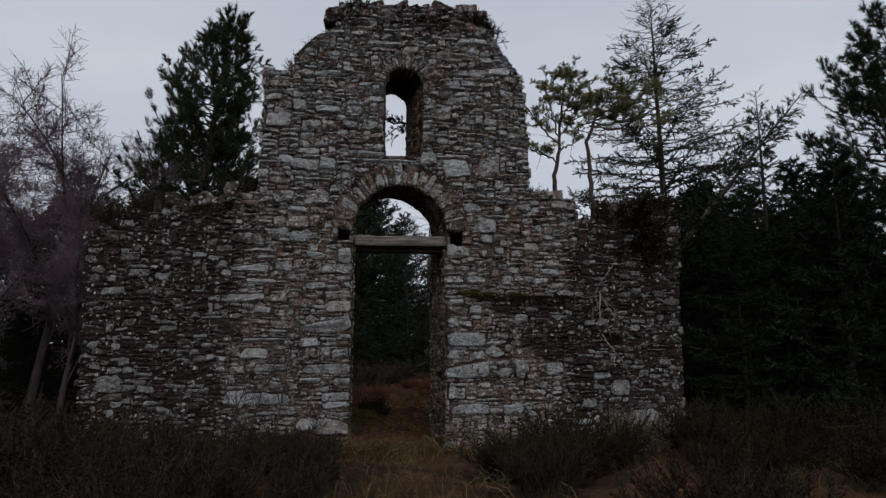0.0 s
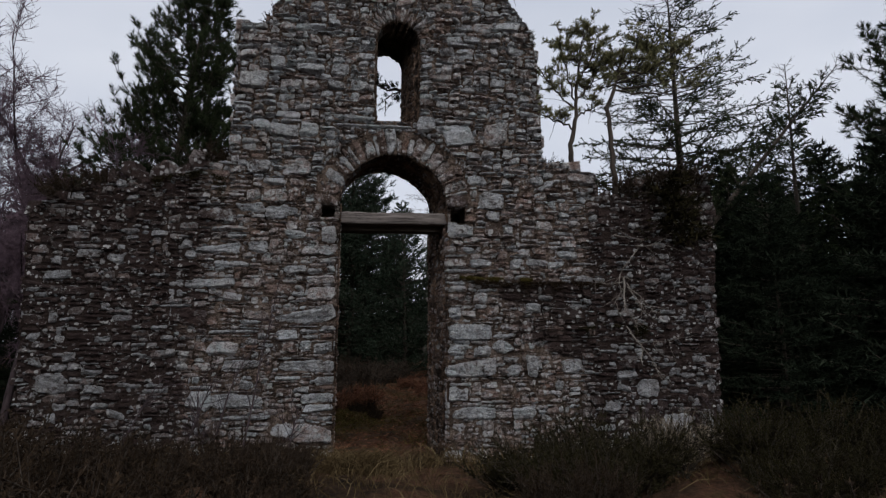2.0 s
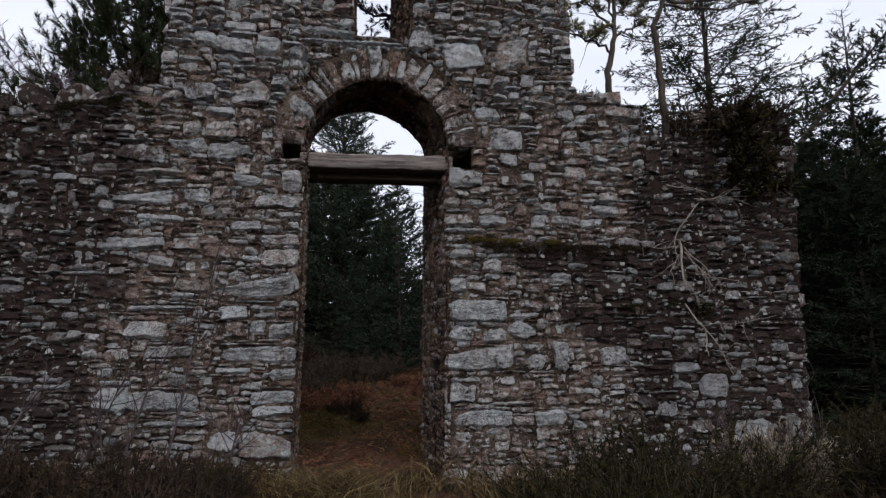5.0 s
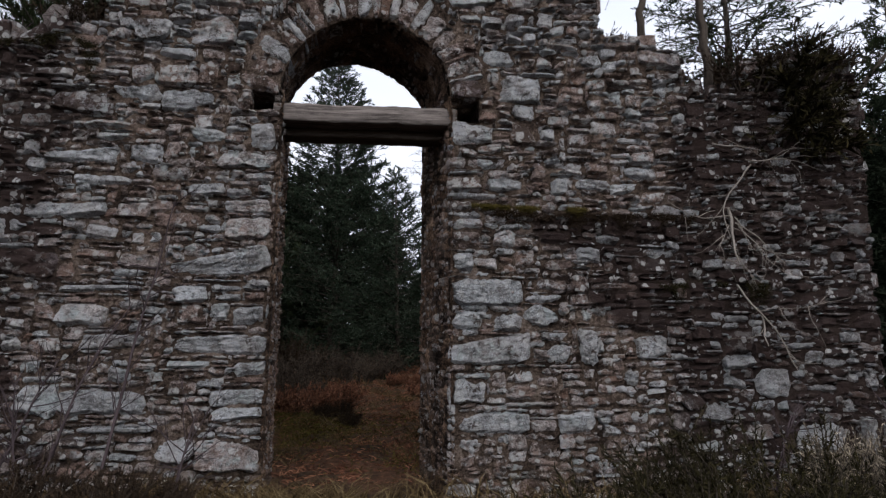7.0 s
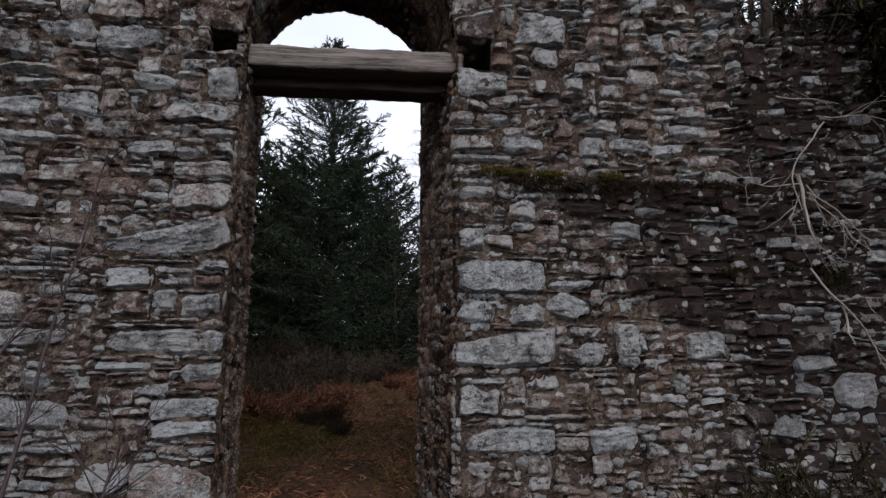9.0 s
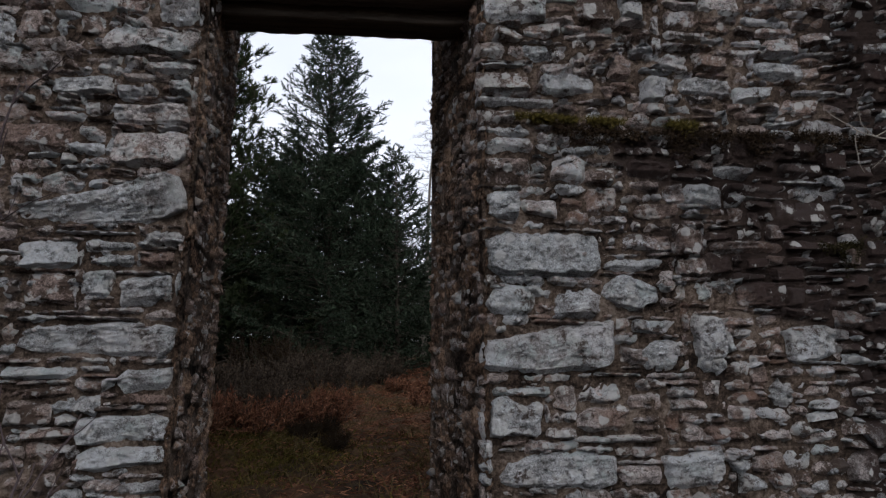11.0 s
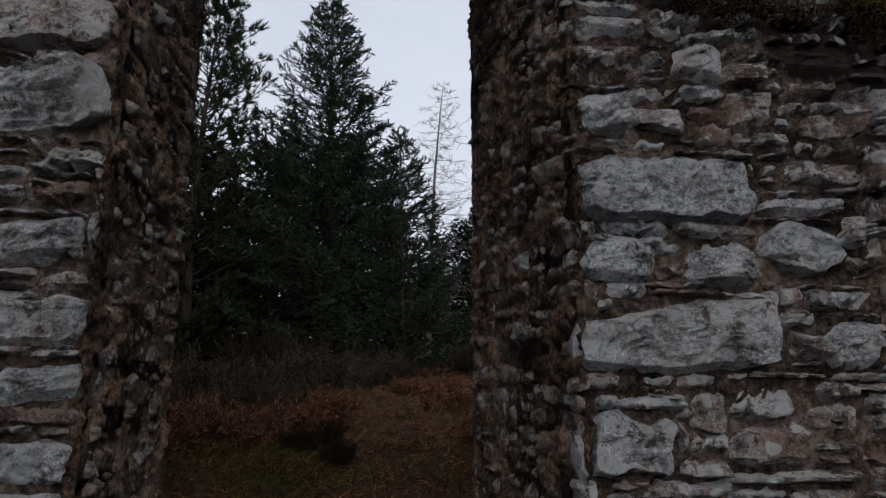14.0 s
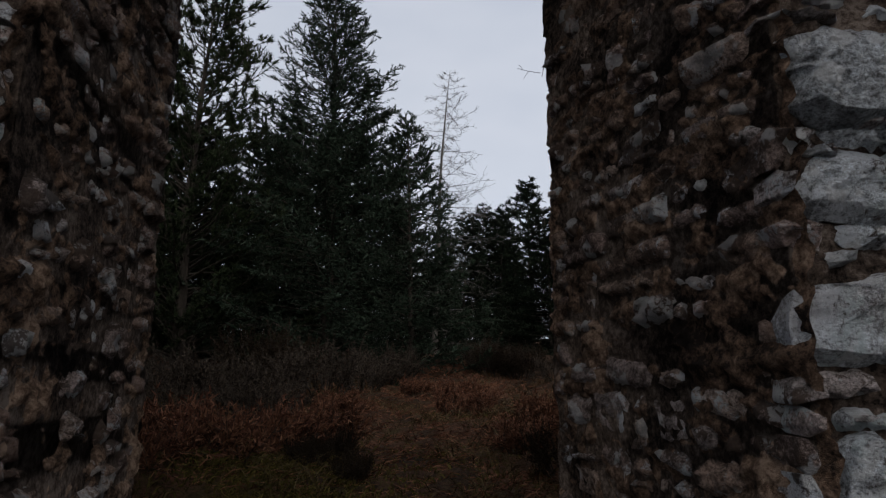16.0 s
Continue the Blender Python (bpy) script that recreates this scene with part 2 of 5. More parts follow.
DEADWOOD = bark_material("bleached_deadwood", (0.09, 0.08, 0.072), (0.25, 0.23, 0.21))


def ground_material():
    n = Nodes("woodland_floor", 0.97, 0.05)
    a = n.noise(n.pos, 1.1, 5, 0.65, distortion=0.5)
    b = n.noise(n.pos, 19, 6, 0.75)
    c = n.ramp(a, [(0.32, (0.016, 0.012, 0.009)), (0.47, (0.05, 0.032, 0.021)), (0.58, (0.095, 0.050, 0.032)), (0.72, (0.05, 0.045, 0.018))])
    c = n.mix(1.0, c, n.ramp(b, [(0.3, (0.35, 0.35, 0.35)), (0.55, (1, 1, 1)), (0.75, (1.8, 1.7, 1.5))]), "MULTIPLY")
    n.bump(n.noise(n.pos, 30, 7, 0.75), 1.0, 0.05)
    return n.done(c)


GROUND = ground_material()


# ---- mesh helpers ----
def mesh(name, V, F, mat, smooth=True):
    """One mesh from an array of vertices and one array of faces, or a list of arrays, of equal corners each."""
    V = np.asarray(V, np.float32).reshape(-1, 3)
    blocks = [np.asarray(f, np.int32) for f in (F if isinstance(F, list) else [F]) if len(f)]
    me = bpy.data.meshes.new(name)
    loops = np.concatenate([f.ravel() for f in blocks])
    sizes = np.concatenate([np.full(len(f), f.shape[1], np.int32) for f in blocks])
    me.vertices.add(len(V))
    me.vertices.foreach_set("co", V.ravel())
    me.loops.add(len(loops))
    me.loops.foreach_set("vertex_index", loops)
    me.polygons.add(len(sizes))
    me.polygons.foreach_set("loop_start", np.r_[0, np.cumsum(sizes)[:-1]].astype(np.int32))
    me.polygons.foreach_set("loop_total", sizes)
    me.polygons.foreach_set("use_smooth", np.full(len(sizes), smooth))
    me.materials.append(mat)
    me.update(calc_edges=True)
    me.validate()
    return me


def part(name, me, parent, label=""):
    ob = new(name, me)
    ob.parent = parent
    return tagged(ob, label)


def empty(name, place=(0, 0, 0)):
    ob = new(name)
    ob.empty_display_size = 0.2
    ob.location = place
    return ob


def tubes(P0, P1, R0, R1, sides=3):
    """Tapered sticks from P0 to P1: vertices and four-cornered faces."""
    P0, P1 = np.asarray(P0, float).reshape(-1, 3), np.asarray(P1, float).reshape(-1, 3)
    R0, R1 = np.broadcast_to(R0, len(P0)), np.broadcast_to(R1, len(P0))
    d = P1 - P0
    d /= np.linalg.norm(d, axis=1, keepdims=True) + 1e-9
    ref = np.where(np.abs(d[:, 2:3]) > 0.9, [[1.0, 0, 0]], [[0, 0, 1.0]])
    a = np.cross(d, ref)
    a /= np.linalg.norm(a, axis=1, keepdims=True) + 1e-9
    b = np.cross(d, a)
    ang = np.arange(sides) * 2 * np.pi / sides
    ring = a[:, None] * np.cos(ang)[None, :, None] + b[:, None] * np.sin(ang)[None, :, None]
    V = np.concatenate([P0[:, None] + ring * R0[:, None, None], P1[:, None] + ring * R1[:, None, None]], 1)
    k = np.arange(sides)
    q = np.stack([k, (k + 1) % sides, (k + 1) % sides + sides, k + sides], 1)
    F = (np.arange(len(P0)) * 2 * sides)[:, None, None] + q[None]
    return V.reshape(-1, 3), F.reshape(-1, 4)


def spines(rng, P0, P1, per, length, width, spread=0.9):
    """Flat needles round the sticks P0-P1: triangles, per of them on each stick."""
    P0, P1 = np.asarray(P0, float).reshape(-1, 3), np.asarray(P1, float).reshape(-1, 3)
    n = len(P0)
    t = rng.random((n, per, 1))
    root = P0[:, None] + (P1 - P0)[:, None] * t
    d = P1 - P0
    d /= np.linalg.norm(d, axis=1, keepdims=True) + 1e-9
    off = rng.normal(size=(n, per, 3))
    way = d[:, None] + off * spread * 0.6
    way /= np.linalg.norm(way, axis=2, keepdims=True)
    side = np.cross(way, rng.normal(size=(n, per, 3)))
    side /= np.linalg.norm(side, axis=2, keepdims=True) + 1e-9
    ln = length * (0.7 + 0.6 * rng.random((n, per, 1)))
    V = np.stack([root - side * width / 2, root + side * width / 2, root + way * ln], 2).reshape(-1, 3)
    return V, np.arange(len(V)).reshape(-1, 3)


# ---- the ruined wall: sizes ----
DEEP = 0.80                      # thickness
BASE = -0.15                     # foot, below the turf
DOOR_L, DOOR_R, SPRING = -0.532, 0.60, 2.69
ARCH_X, ARCH_R = 0.022, 0.577
WIN_L, WIN_R, WIN_SILL, WIN_SPRING = -0.178, 0.278, 3.66, 4.66
WIN_X, WIN_RAD = 0.05, 0.228
TOP_X = [-3.75, -3.45, -2.8, -2.2, -1.95, -1.74, -1.73, -1.40, -1.36, -1.12, -0.88, -0.82, 1.17, 1.20, 1.33, 1.62, 1.64, 1.69, 2.0, 2.27, 2.31, 2.46, 2.62, 3.0, 3.56, 3.64]
TOP_Z = [2.55, 2.76, 2.93, 3.00, 3.12, 3.16, 4.78, 4.82, 5.03, 5.30, 5.42, 5.80, 5.78, 5.44, 5.22, 4.80, 4.30, 3.22, 3.16, 3.10, 2.84, 2.76, 2.92, 3.05, 3.14, 2.75]


SOCKETS = [(-0.76, 2.56, 0.2, 0.15), (0.605, 2.50, 0.19, 0.18)]   # old beam holes at the door head


def top(x):
    return np.interp(x, TOP_X, TOP_Z)


def side(z):
    """The two ends of the wall at a height."""
    return np.interp(z, [0, 0.6, 2.7], [-3.66, -3.60, -3.72]), np.interp(z, [0, 0.6, 1.6, 3.1], [3.54, 3.50, 3.54, 3.62])


def opening(x, z):
    """Signed distance to the door and the window: minus inside them."""
    cx, half = (DOOR_L + DOOR_R) / 2, (DOOR_R - DOOR_L) / 2
    dx, dz = np.abs(x - cx) - half, z - SPRING
    door = np.where(z < SPRING, dx, np.hypot(x - ARCH_X, z - SPRING) - ARCH_R)
    wx = np.abs(x - (WIN_L + WIN_R) / 2) - (WIN_R - WIN_L) / 2
    win = np.where(z < WIN_SPRING, np.maximum(wx, WIN_SILL - z), np.hypot(x - WIN_X, z - WIN_SPRING) - WIN_RAD)
    return np.minimum(door, win)


def solid(x, z):
    lo, hi = side(z)
    hole = np.zeros(np.shape(x), bool)
    for sx, sz, w, h in SOCKETS:
        hole |= (x > sx) & (x < sx + w) & (z > sz) & (z < sz + h)
    return (z > BASE) & (z < top(x)) & (x > lo) & (x < hi) & (opening(x, z) > 0) & ~hole


def skew(x):
    """The openings run a little askew through the wall: shift of x at its back face."""
    return -(0.1716 + 0.0488 * x / 0.58) * np.exp(-x * x)


# ---- stones ----
def lattice(i, j, k):
    h = np.sin(i * 127.1 + j * 311.7 + k * 74.7) * 43758.5453
    return h - np.floor(h)


def rough_field(P, octaves=4, gain=0.55):
    """Smooth random relief, about -1 to 1, at the places P."""
    out, amp, total = np.zeros(P.shape[:-1]), 1.0, 0.0
    for _ in range(octaves):
        c = np.floor(P)
        f = P - c
        f = f * f * (3 - 2 * f)
        v = 0.0
        for a in (0, 1):
            for b in (0, 1):
                for d in (0, 1):
                    w = (f[..., 0] if a else 1 - f[..., 0]) * (f[..., 1] if b else 1 - f[..., 1]) * (f[..., 2] if d else 1 - f[..., 2])
                    v = v + w * lattice(c[..., 0] + a, c[..., 1] + b, c[..., 2] + d)
        out, total, amp, P = out + amp * (2 * v - 1), total + amp, amp * gain, P * 2.03 + 17.3
    return out / total * 1.6


def stone_geo(rng, w, h, proud, deep, fine=0.03, rough=1.0, full=0.0):
    """A rubble stone in its own axes (across, up, out): a flat, broken face with chipped corners, and sides that go back."""
    nu, nv = int(np.clip(round(w / fine), 3, 34)), int(np.clip(round(h / fine), 3, 16))
    bev = [min(0.7, 0.02 * rng.uniform(0.5, 1.5) / (d / 2)) for d in (w, h)]
    cuts = [np.r_[-1, np.linspace(-1 + b, 1 - b, c - 1), 1] for b, c in zip(bev, (nu, nv))]
    s, t = np.meshgrid(*cuts, indexing="ij")
    edge = np.maximum(np.abs(s), np.abs(t))
    for cx, cz in ((1, 1), (1, -1), (-1, 1), (-1, -1)):
        over = np.clip(s * cx + t * cz - rng.uniform(1.25 + 0.4 * full, 2.1), 0, None) / 2
        s, t = s - cx * over, t - cz * over
    k = rng.uniform(0.0, 0.22 - 0.16 * full)
    x, z = s * np.sqrt(1 - k * t * t / 2), t * np.sqrt(1 - k * s * s / 2)
    x = x * w / 2 + t * rng.normal() * (0.05 - 0.03 * full) * min(w, 2 * h)
    z = z * h / 2 * (1 + s * rng.normal() * 0.12 * (1 - 0.4 * full)) + s * rng.normal() * 0.05 * h
    seed = rng.uniform(0, 900, 3)
    flat = np.stack([x, z, np.zeros_like(x)], -1)
    j, pace = min(0.016 + 0.018 * full, min(w, h) * 0.16) * rough, 22 - 24 * full
    lift = proud * (1 + 0.45 * s * rng.normal() + 0.4 * t * rng.normal())
    lift = lift - 0.6 * full * proud * edge ** 4
    if w * h < 0.009:
        x, z = x + 0.55 * j * rng.normal(size=x.shape), z + 0.45 * j * rng.normal(size=x.shape)
        lift = lift + 0.008 * rough * rng.normal(size=x.shape)
    else:
        x = x + j * rough_field(flat * pace + seed, 3)
        z = z + j * rough_field(flat * pace + seed + 50, 3) * 0.8
        lift = lift + rough * (0.015 * rough_field(flat * [9, 14, 1] + seed + 99, 4, 0.62) + 0.009 * rough_field(flat * [5, 38, 1] + seed, 2) + 0.004 * rng.normal(size=x.shape))
    lift = np.where(edge > 0.99, np.minimum(lift, proud * 0.15) - 0.013, lift)
    V = np.stack([x, z, lift], -1).reshape(-1, 3)
    idx = np.arange((nu + 1) * (nv + 1)).reshape(nu + 1, nv + 1)
    Q = np.stack([idx[:-1, :-1], idx[1:, :-1], idx[1:, 1:], idx[:-1, 1:]], -1).reshape(-1, 4)
    ring = np.r_[idx[:, 0], idx[-1, 1:], idx[-2::-1, -1], idx[0, -2:0:-1]]
    back = V[ring] * [0.97, 0.97, 0] + [0, 0, -deep]
    m, n0 = len(ring), len(V)
    k = np.arange(m)
    R = np.stack([ring, n0 + k, n0 + (k + 1) % m, ring[(k + 1) % m]], 1)
    a = rng.normal() * 0.035 * (1 - 0.6 * full)
    V = np.concatenate([V, back]) @ np.array([[math.cos(a), math.sin(a), 0], [-math.sin(a), math.cos(a), 0], [0, 0, 1]])
    return V, np.concatenate([Q, R])


CELL = 0.025
KINDS = [(0.03, 0.18, 0.30, 0.09, 0.14), (0.35, 0.09, 0.20, 0.05, 0.10), (0.22, 0.09, 0.26, 0.025, 0.05), (0.40, 0.04, 0.11, 0.03, 0.07)]
REVEAL_KINDS = [(0.15, 0.10, 0.20, 0.06, 0.10), (0.45, 0.06, 0.14, 0.04, 0.08), (0.40, 0.04, 0.08, 0.03, 0.06)]


def fill(rng, W, H, free, kinds=KINDS):
    """Lay stones into the free cells of a grid, from the foot upwards: (u, v, w, h) each, in cells."""
    free = free.copy()
    nu, nv = free.shape
    odds = np.array([k[0] for k in kinds])
    laid = []
    for j in range(nv):
        i = 0
        while i < nu:
            if not free[i, j]:
                i += 1
                continue
            run = 1
            while i + run < nu and run < 18 and free[i + run, j]:
                run += 1
            _, a, b, c, d = kinds[rng.choice(len(kinds), p=odds)]
            w = min(run, max(2, round(rng.uniform(a, b) / CELL)))
            if run - w in (1, 2):
                w = run
            h = max(1, round(rng.uniform(c, d) / CELL))
            while h > 1 and (j + h > nv or not free[i:i + w, j:j + h].all()):
                h -= 1
            free[i:i + w, j:j + h] = False
            if w * h > 1:
                laid.append((i, j, w, h))
            i += w
    return laid


# ---- camera-side ground ----
def height(x, y):
    """The lie of the land: level before the wall, rising gently behind it."""
    x, y = np.asarray(x, float), np.asarray(y, float)
    z = 0.03 + 0.08 * np.clip(y - 0.3, 0, 7.2) + 0.2 * np.clip(y - 7.5, 0, 2.5) + 0.05 * np.clip(y - 10, 0, 200)
    path = np.exp(-((x - 0.1 - 0.06 * np.clip(y, 0, 12)) / 0.75) ** 2)
    bumps = 0.12 * np.sin(1.9 * x + 0.6 * np.sin(1.3 * y)) * np.sin(1.6 * y + 0.5) + 0.05 * np.sin(4.1 * x + 2) * np.sin(3.7 * y)
    hummock = np.clip(np.sin(3.3 * x + 1.1 * np.sin(2.1 * y)) * np.sin(2.9 * y + 0.8 * np.sin(2.3 * x) + 1), 0, 1)
    bumps = bumps + 0.13 * hummock * np.clip((y - 1.4) / 0.8, 0, 1) * np.clip((9 - y) / 2, 0, 1)
    near = np.exp(-(np.clip(np.abs(y - 0.4) - 0.6, 0, 9) / 0.8) ** 2)
    z = z + bumps * (1 - 0.75 * path) * (1 - 0.6 * near)
    far = np.clip(np.hypot(x, y) - 40, 0, None)
    return z + 0.012 * far * (0.4 + np.sin(x * 0.011) * np.sin(y * 0.009 + 1))


def axis_steps(lo, hi, fine, reach):
    a = list(np.arange(lo, hi, fine))
    s, g = fine, []
    while (g[-1] if g else 0) < reach:
        s *= 1.22
        g.append((g[-1] if g else 0) + s)
    return np.array([lo - v for v in g[::-1]] + a + [a[-1] + v for v in g])


def build_ground():
    X, Y = np.meshgrid(axis_steps(-7, 7, 0.12, 3000), axis_steps(-9, 13, 0.12, 3000), indexing="ij")
    rng = np.random.default_rng(3)
    Z = height(X, Y) + rng.normal(size=X.shape) * 0.012
    n, m = X.shape
    idx = np.arange(n * m).reshape(n, m)
    Q = np.stack([idx[:-1, :-1], idx[1:, :-1], idx[1:, 1:], idx[:-1, 1:]], -1).reshape(-1, 4)
    ob = new("ground", mesh("ground", np.stack([X, Y, Z], -1), Q, GROUND))
    tagged(ob, "brown woodland floor of dead bracken, needles and turf", "ground", kind="structure")


build_ground()


# ---- the wall itself ----
wall = tagged(empty("wall_front"), "ruined chapel gable wall of grey lichened rubble stone with an arched doorway", "wall", kind="structure")


def build_core():
    """The mortared hearting: front, back and all edges, with the openings cut through."""
    c = 0.025
    nx, nz = int(7.6 / c), int(6.1 / c)
    X, Z = np.meshgrid(-3.8 + c * np.arange(nx + 1), BASE + c * np.arange(nz + 1), indexing="ij")
    mid = solid(X[:-1, :-1] + c / 2, Z[:-1, :-1] + c / 2)
    # pull the stepped rim of the openings onto their true outline
    for _ in range(3):
        d = opening(X, Z)
        gx, gz = (opening(X + 1e-3, Z) - d) / 1e-3, (opening(X, Z + 1e-3) - d) / 1e-3
        near = np.abs(d) < c * 0.8
        X, Z = np.where(near, X - gx * d, X), np.where(near, Z - gz * d, Z)
    rng = np.random.default_rng(5)
    wob = rng.normal(size=X.shape)
    wob = 0.3 * wob + 1.2 * rough_field(np.stack([X * 8, Z * 12, 0 * X], -1), 4, 0.65)
    flare = 1 + 0.10 * np.clip((Z - SPRING) / 0.25, 0, 1) * np.exp(-(np.clip(np.hypot(X - ARCH_X, Z - SPRING) - ARCH_R, 0, 9) / 0.12) ** 2)
    XB, ZB = ARCH_X + (X - ARCH_X) * flare, SPRING + (Z - SPRING) * flare
    idx = np.arange(X.size).reshape(X.shape)
    front = np.stack([X, 0.004 + 0.013 * wob, Z], -1).reshape(-1, 3)
    back = np.stack([XB + skew(X), DEEP + 0.03 * np.roll(wob, 7, 0), ZB], -1).reshape(-1, 3)
    q = lambda g, m: np.stack([g[:-1, :-1], g[1:, :-1], g[1:, 1:], g[:-1, 1:]], -1)[m]
    extra = []
    faces = [q(idx, mid), q(idx, mid)[:, ::-1] + X.size]
    full = np.zeros((nx + 2, nz + 2), bool)
    full[1:-1, 1:-1] = mid
    for dx, dz in ((1, 0), (-1, 0), (0, 1), (0, -1)):
        rim = mid & ~full[1 + dx:nx + 1 + dx, 1 + dz:nz + 1 + dz]
        i, j = np.nonzero(rim)
        if dx:
            a, b = idx[i + (dx > 0), j], idx[i + (dx > 0), j + 1]
        else:
            a, b = idx[i, j + (dz > 0)], idx[i + 1, j + (dz > 0)]
        flip = (dx > 0) or (dz < 0)
        f = np.stack([a, a + X.size, b + X.size, b] if flip else [a, b, b + X.size, a + X.size], 1)
        faces.append(f[:, ::-1] if dx else f)
    for sx, sz, w, h in SOCKETS:
        for y in (0.3, DEEP - 0.03):
            n0 = len(front) * 2 + len(extra)
            for x, z in ((sx - 0.015, sz - 0.015), (sx + w + 0.015, sz - 0.015), (sx + w + 0.015, sz + h + 0.015), (sx - 0.015, sz + h + 0.015)):
                extra.append((x + skew(x) * y / DEEP, y, z))
            faces.append(np.array([[n0, n0 + 1, n0 + 2, n0 + 3]]))
    part("rubble_core", mesh("rubble_core", np.concatenate([front, back, np.array(extra)]), np.concatenate(faces), MORTAR), wall, "brown lime mortar and hearting")


build_core()

# Stones that stand out, by kind and stretch of the wall: foot x, foot z, width, height.
DARK_LEFT_MID = [(-2.02, 2.48, 0.39, 0.151)]
DARK_LEFT_WING = [(-2.19, 1.38, 0.34, 0.189)]
DARK_RIGHT_DOOR = [(1.21, 1.66, 0.19, 0.093), (0.60, 2.67, 0.22, 0.15)]
DARK_RIGHT_WING = [(2.41, 0.94, 0.20, 0.157)]
PALE_GABLE = [(-1.33, 3.44, 0.30, 0.154), (-1.00, 3.45, 0.20, 0.171), (0.57, 3.39, 0.34, 0.242), (0.27, 3.53, 0.20, 0.195), (-0.67, 3.57, 0.90, 0.047), (-0.54, 3.64, 0.34, 0.076),
              (-1.69, 4.00, 0.32, 0.206), (-0.72, 4.01, 0.20, 0.11), (-1.37, 4.23, 0.18, 0.177), (-1.07, 4.20, 0.31, 0.136), (-0.69, 4.18, 0.21, 0.14), (-1.72, 4.72, 0.31, 0.07),
              (-0.96, 4.99, 0.18, 0.107), (-0.44, 5.18, 0.46, 0.088), (-1.00, 5.32, 0.28, 0.08)]
PALE_LEFT_DOOR = [(-1.16, 0.29, 0.22, 0.162), (-0.71, 0.45, 0.18, 0.045), (-0.88, 0.49, 0.10, 0.033), (-0.86, 0.53, 0.33, 0.088), (-0.87, 0.62, 0.34, 0.094), (-0.91, 0.72, 0.12, 0.068),
                  (-1.14, 0.84, 0.26, 0.053), (-0.75, 0.80, 0.21, 0.089), (-1.10, 0.93, 0.55, 0.114), (-0.88, 0.87, 0.11, 0.024), (-1.13, 1.05, 0.16, 0.027), (-0.91, 1.14, 0.12, 0.104),
                  (-0.78, 1.11, 0.20, 0.124), (-1.15, 1.24, 0.22, 0.12), (-0.91, 1.31, 0.19, 0.053), (-0.89, 1.26, 0.17, 0.049), (-0.70, 1.34, 0.17, 0.062), (-1.17, 1.42, 0.61, 0.196),
                  (-1.03, 1.38, 0.31, 0.015), (-1.04, 1.63, 0.20, 0.028), (-1.01, 1.69, 0.13, 0.06), (-1.11, 1.94, 0.24, 0.086), (-0.86, 1.94, 0.11, 0.056), (-0.76, 1.94, 0.06, 0.058)]
PALE_LEFT_DOOR_UPPER = [(-1.13, 2.27, 0.09, 0.037), (-1.11, 2.31, 0.22, 0.091), (-0.74, 2.26, 0.17, 0.19)]
PALE_LEFT_MID = [(-1.63, 0.46, 0.47, 0.051), (-1.98, 0.55, 0.23, 0.195), (-1.75, 0.57, 0.50, 0.148), (-1.95, 0.81, 0.09, 0.073), (-1.66, 0.96, 0.37, 0.093), (-1.83, 1.31, 0.51, 0.043),
                 (-1.52, 1.40, 0.21, 0.061), (-1.71, 1.63, 0.20, 0.105), (-2.10, 1.77, 0.51, 0.109), (-1.29, 1.91, 0.13, 0.03), (-1.83, 2.00, 0.37, 0.069), (-2.01, 2.14, 0.45, 0.127),
                 (-1.49, 2.15, 0.22, 0.128), (-1.71, 2.30, 0.22, 0.055), (-1.33, 2.50, 0.25, 0.171), (-2.04, 2.65, 0.38, 0.032), (-1.63, 2.58, 0.30, 0.112), (-1.37, 2.89, 0.25, 0.088),
                 (-1.54, 3.02, 0.24, 0.156)]
PALE_LEFT_WING = [(-2.97, 0.72, 0.20, 0.084), (-3.40, 0.72, 0.26, 0.20), (-2.68, 0.77, 0.25, 0.06), (-3.01, 0.90, 0.20, 0.055), (-2.79, 0.86, 0.13, 0.045), (-2.11, 0.95, 0.12, 0.066),
                  (-3.20, 1.03, 0.12, 0.109), (-2.57, 1.13, 0.08, 0.05), (-2.93, 1.22, 0.15, 0.06), (-2.38, 1.34, 0.16, 0.061), (-2.90, 1.54, 0.09, 0.077), (-2.32, 1.57, 0.32, 0.041),
                  (-3.48, 1.84, 0.26, 0.102), (-3.19, 2.07, 0.25, 0.093), (-3.07, 2.23, 0.11, 0.069), (-2.15, 2.18, 0.11, 0.108), (-2.38, 2.92, 0.27, 0.032)]
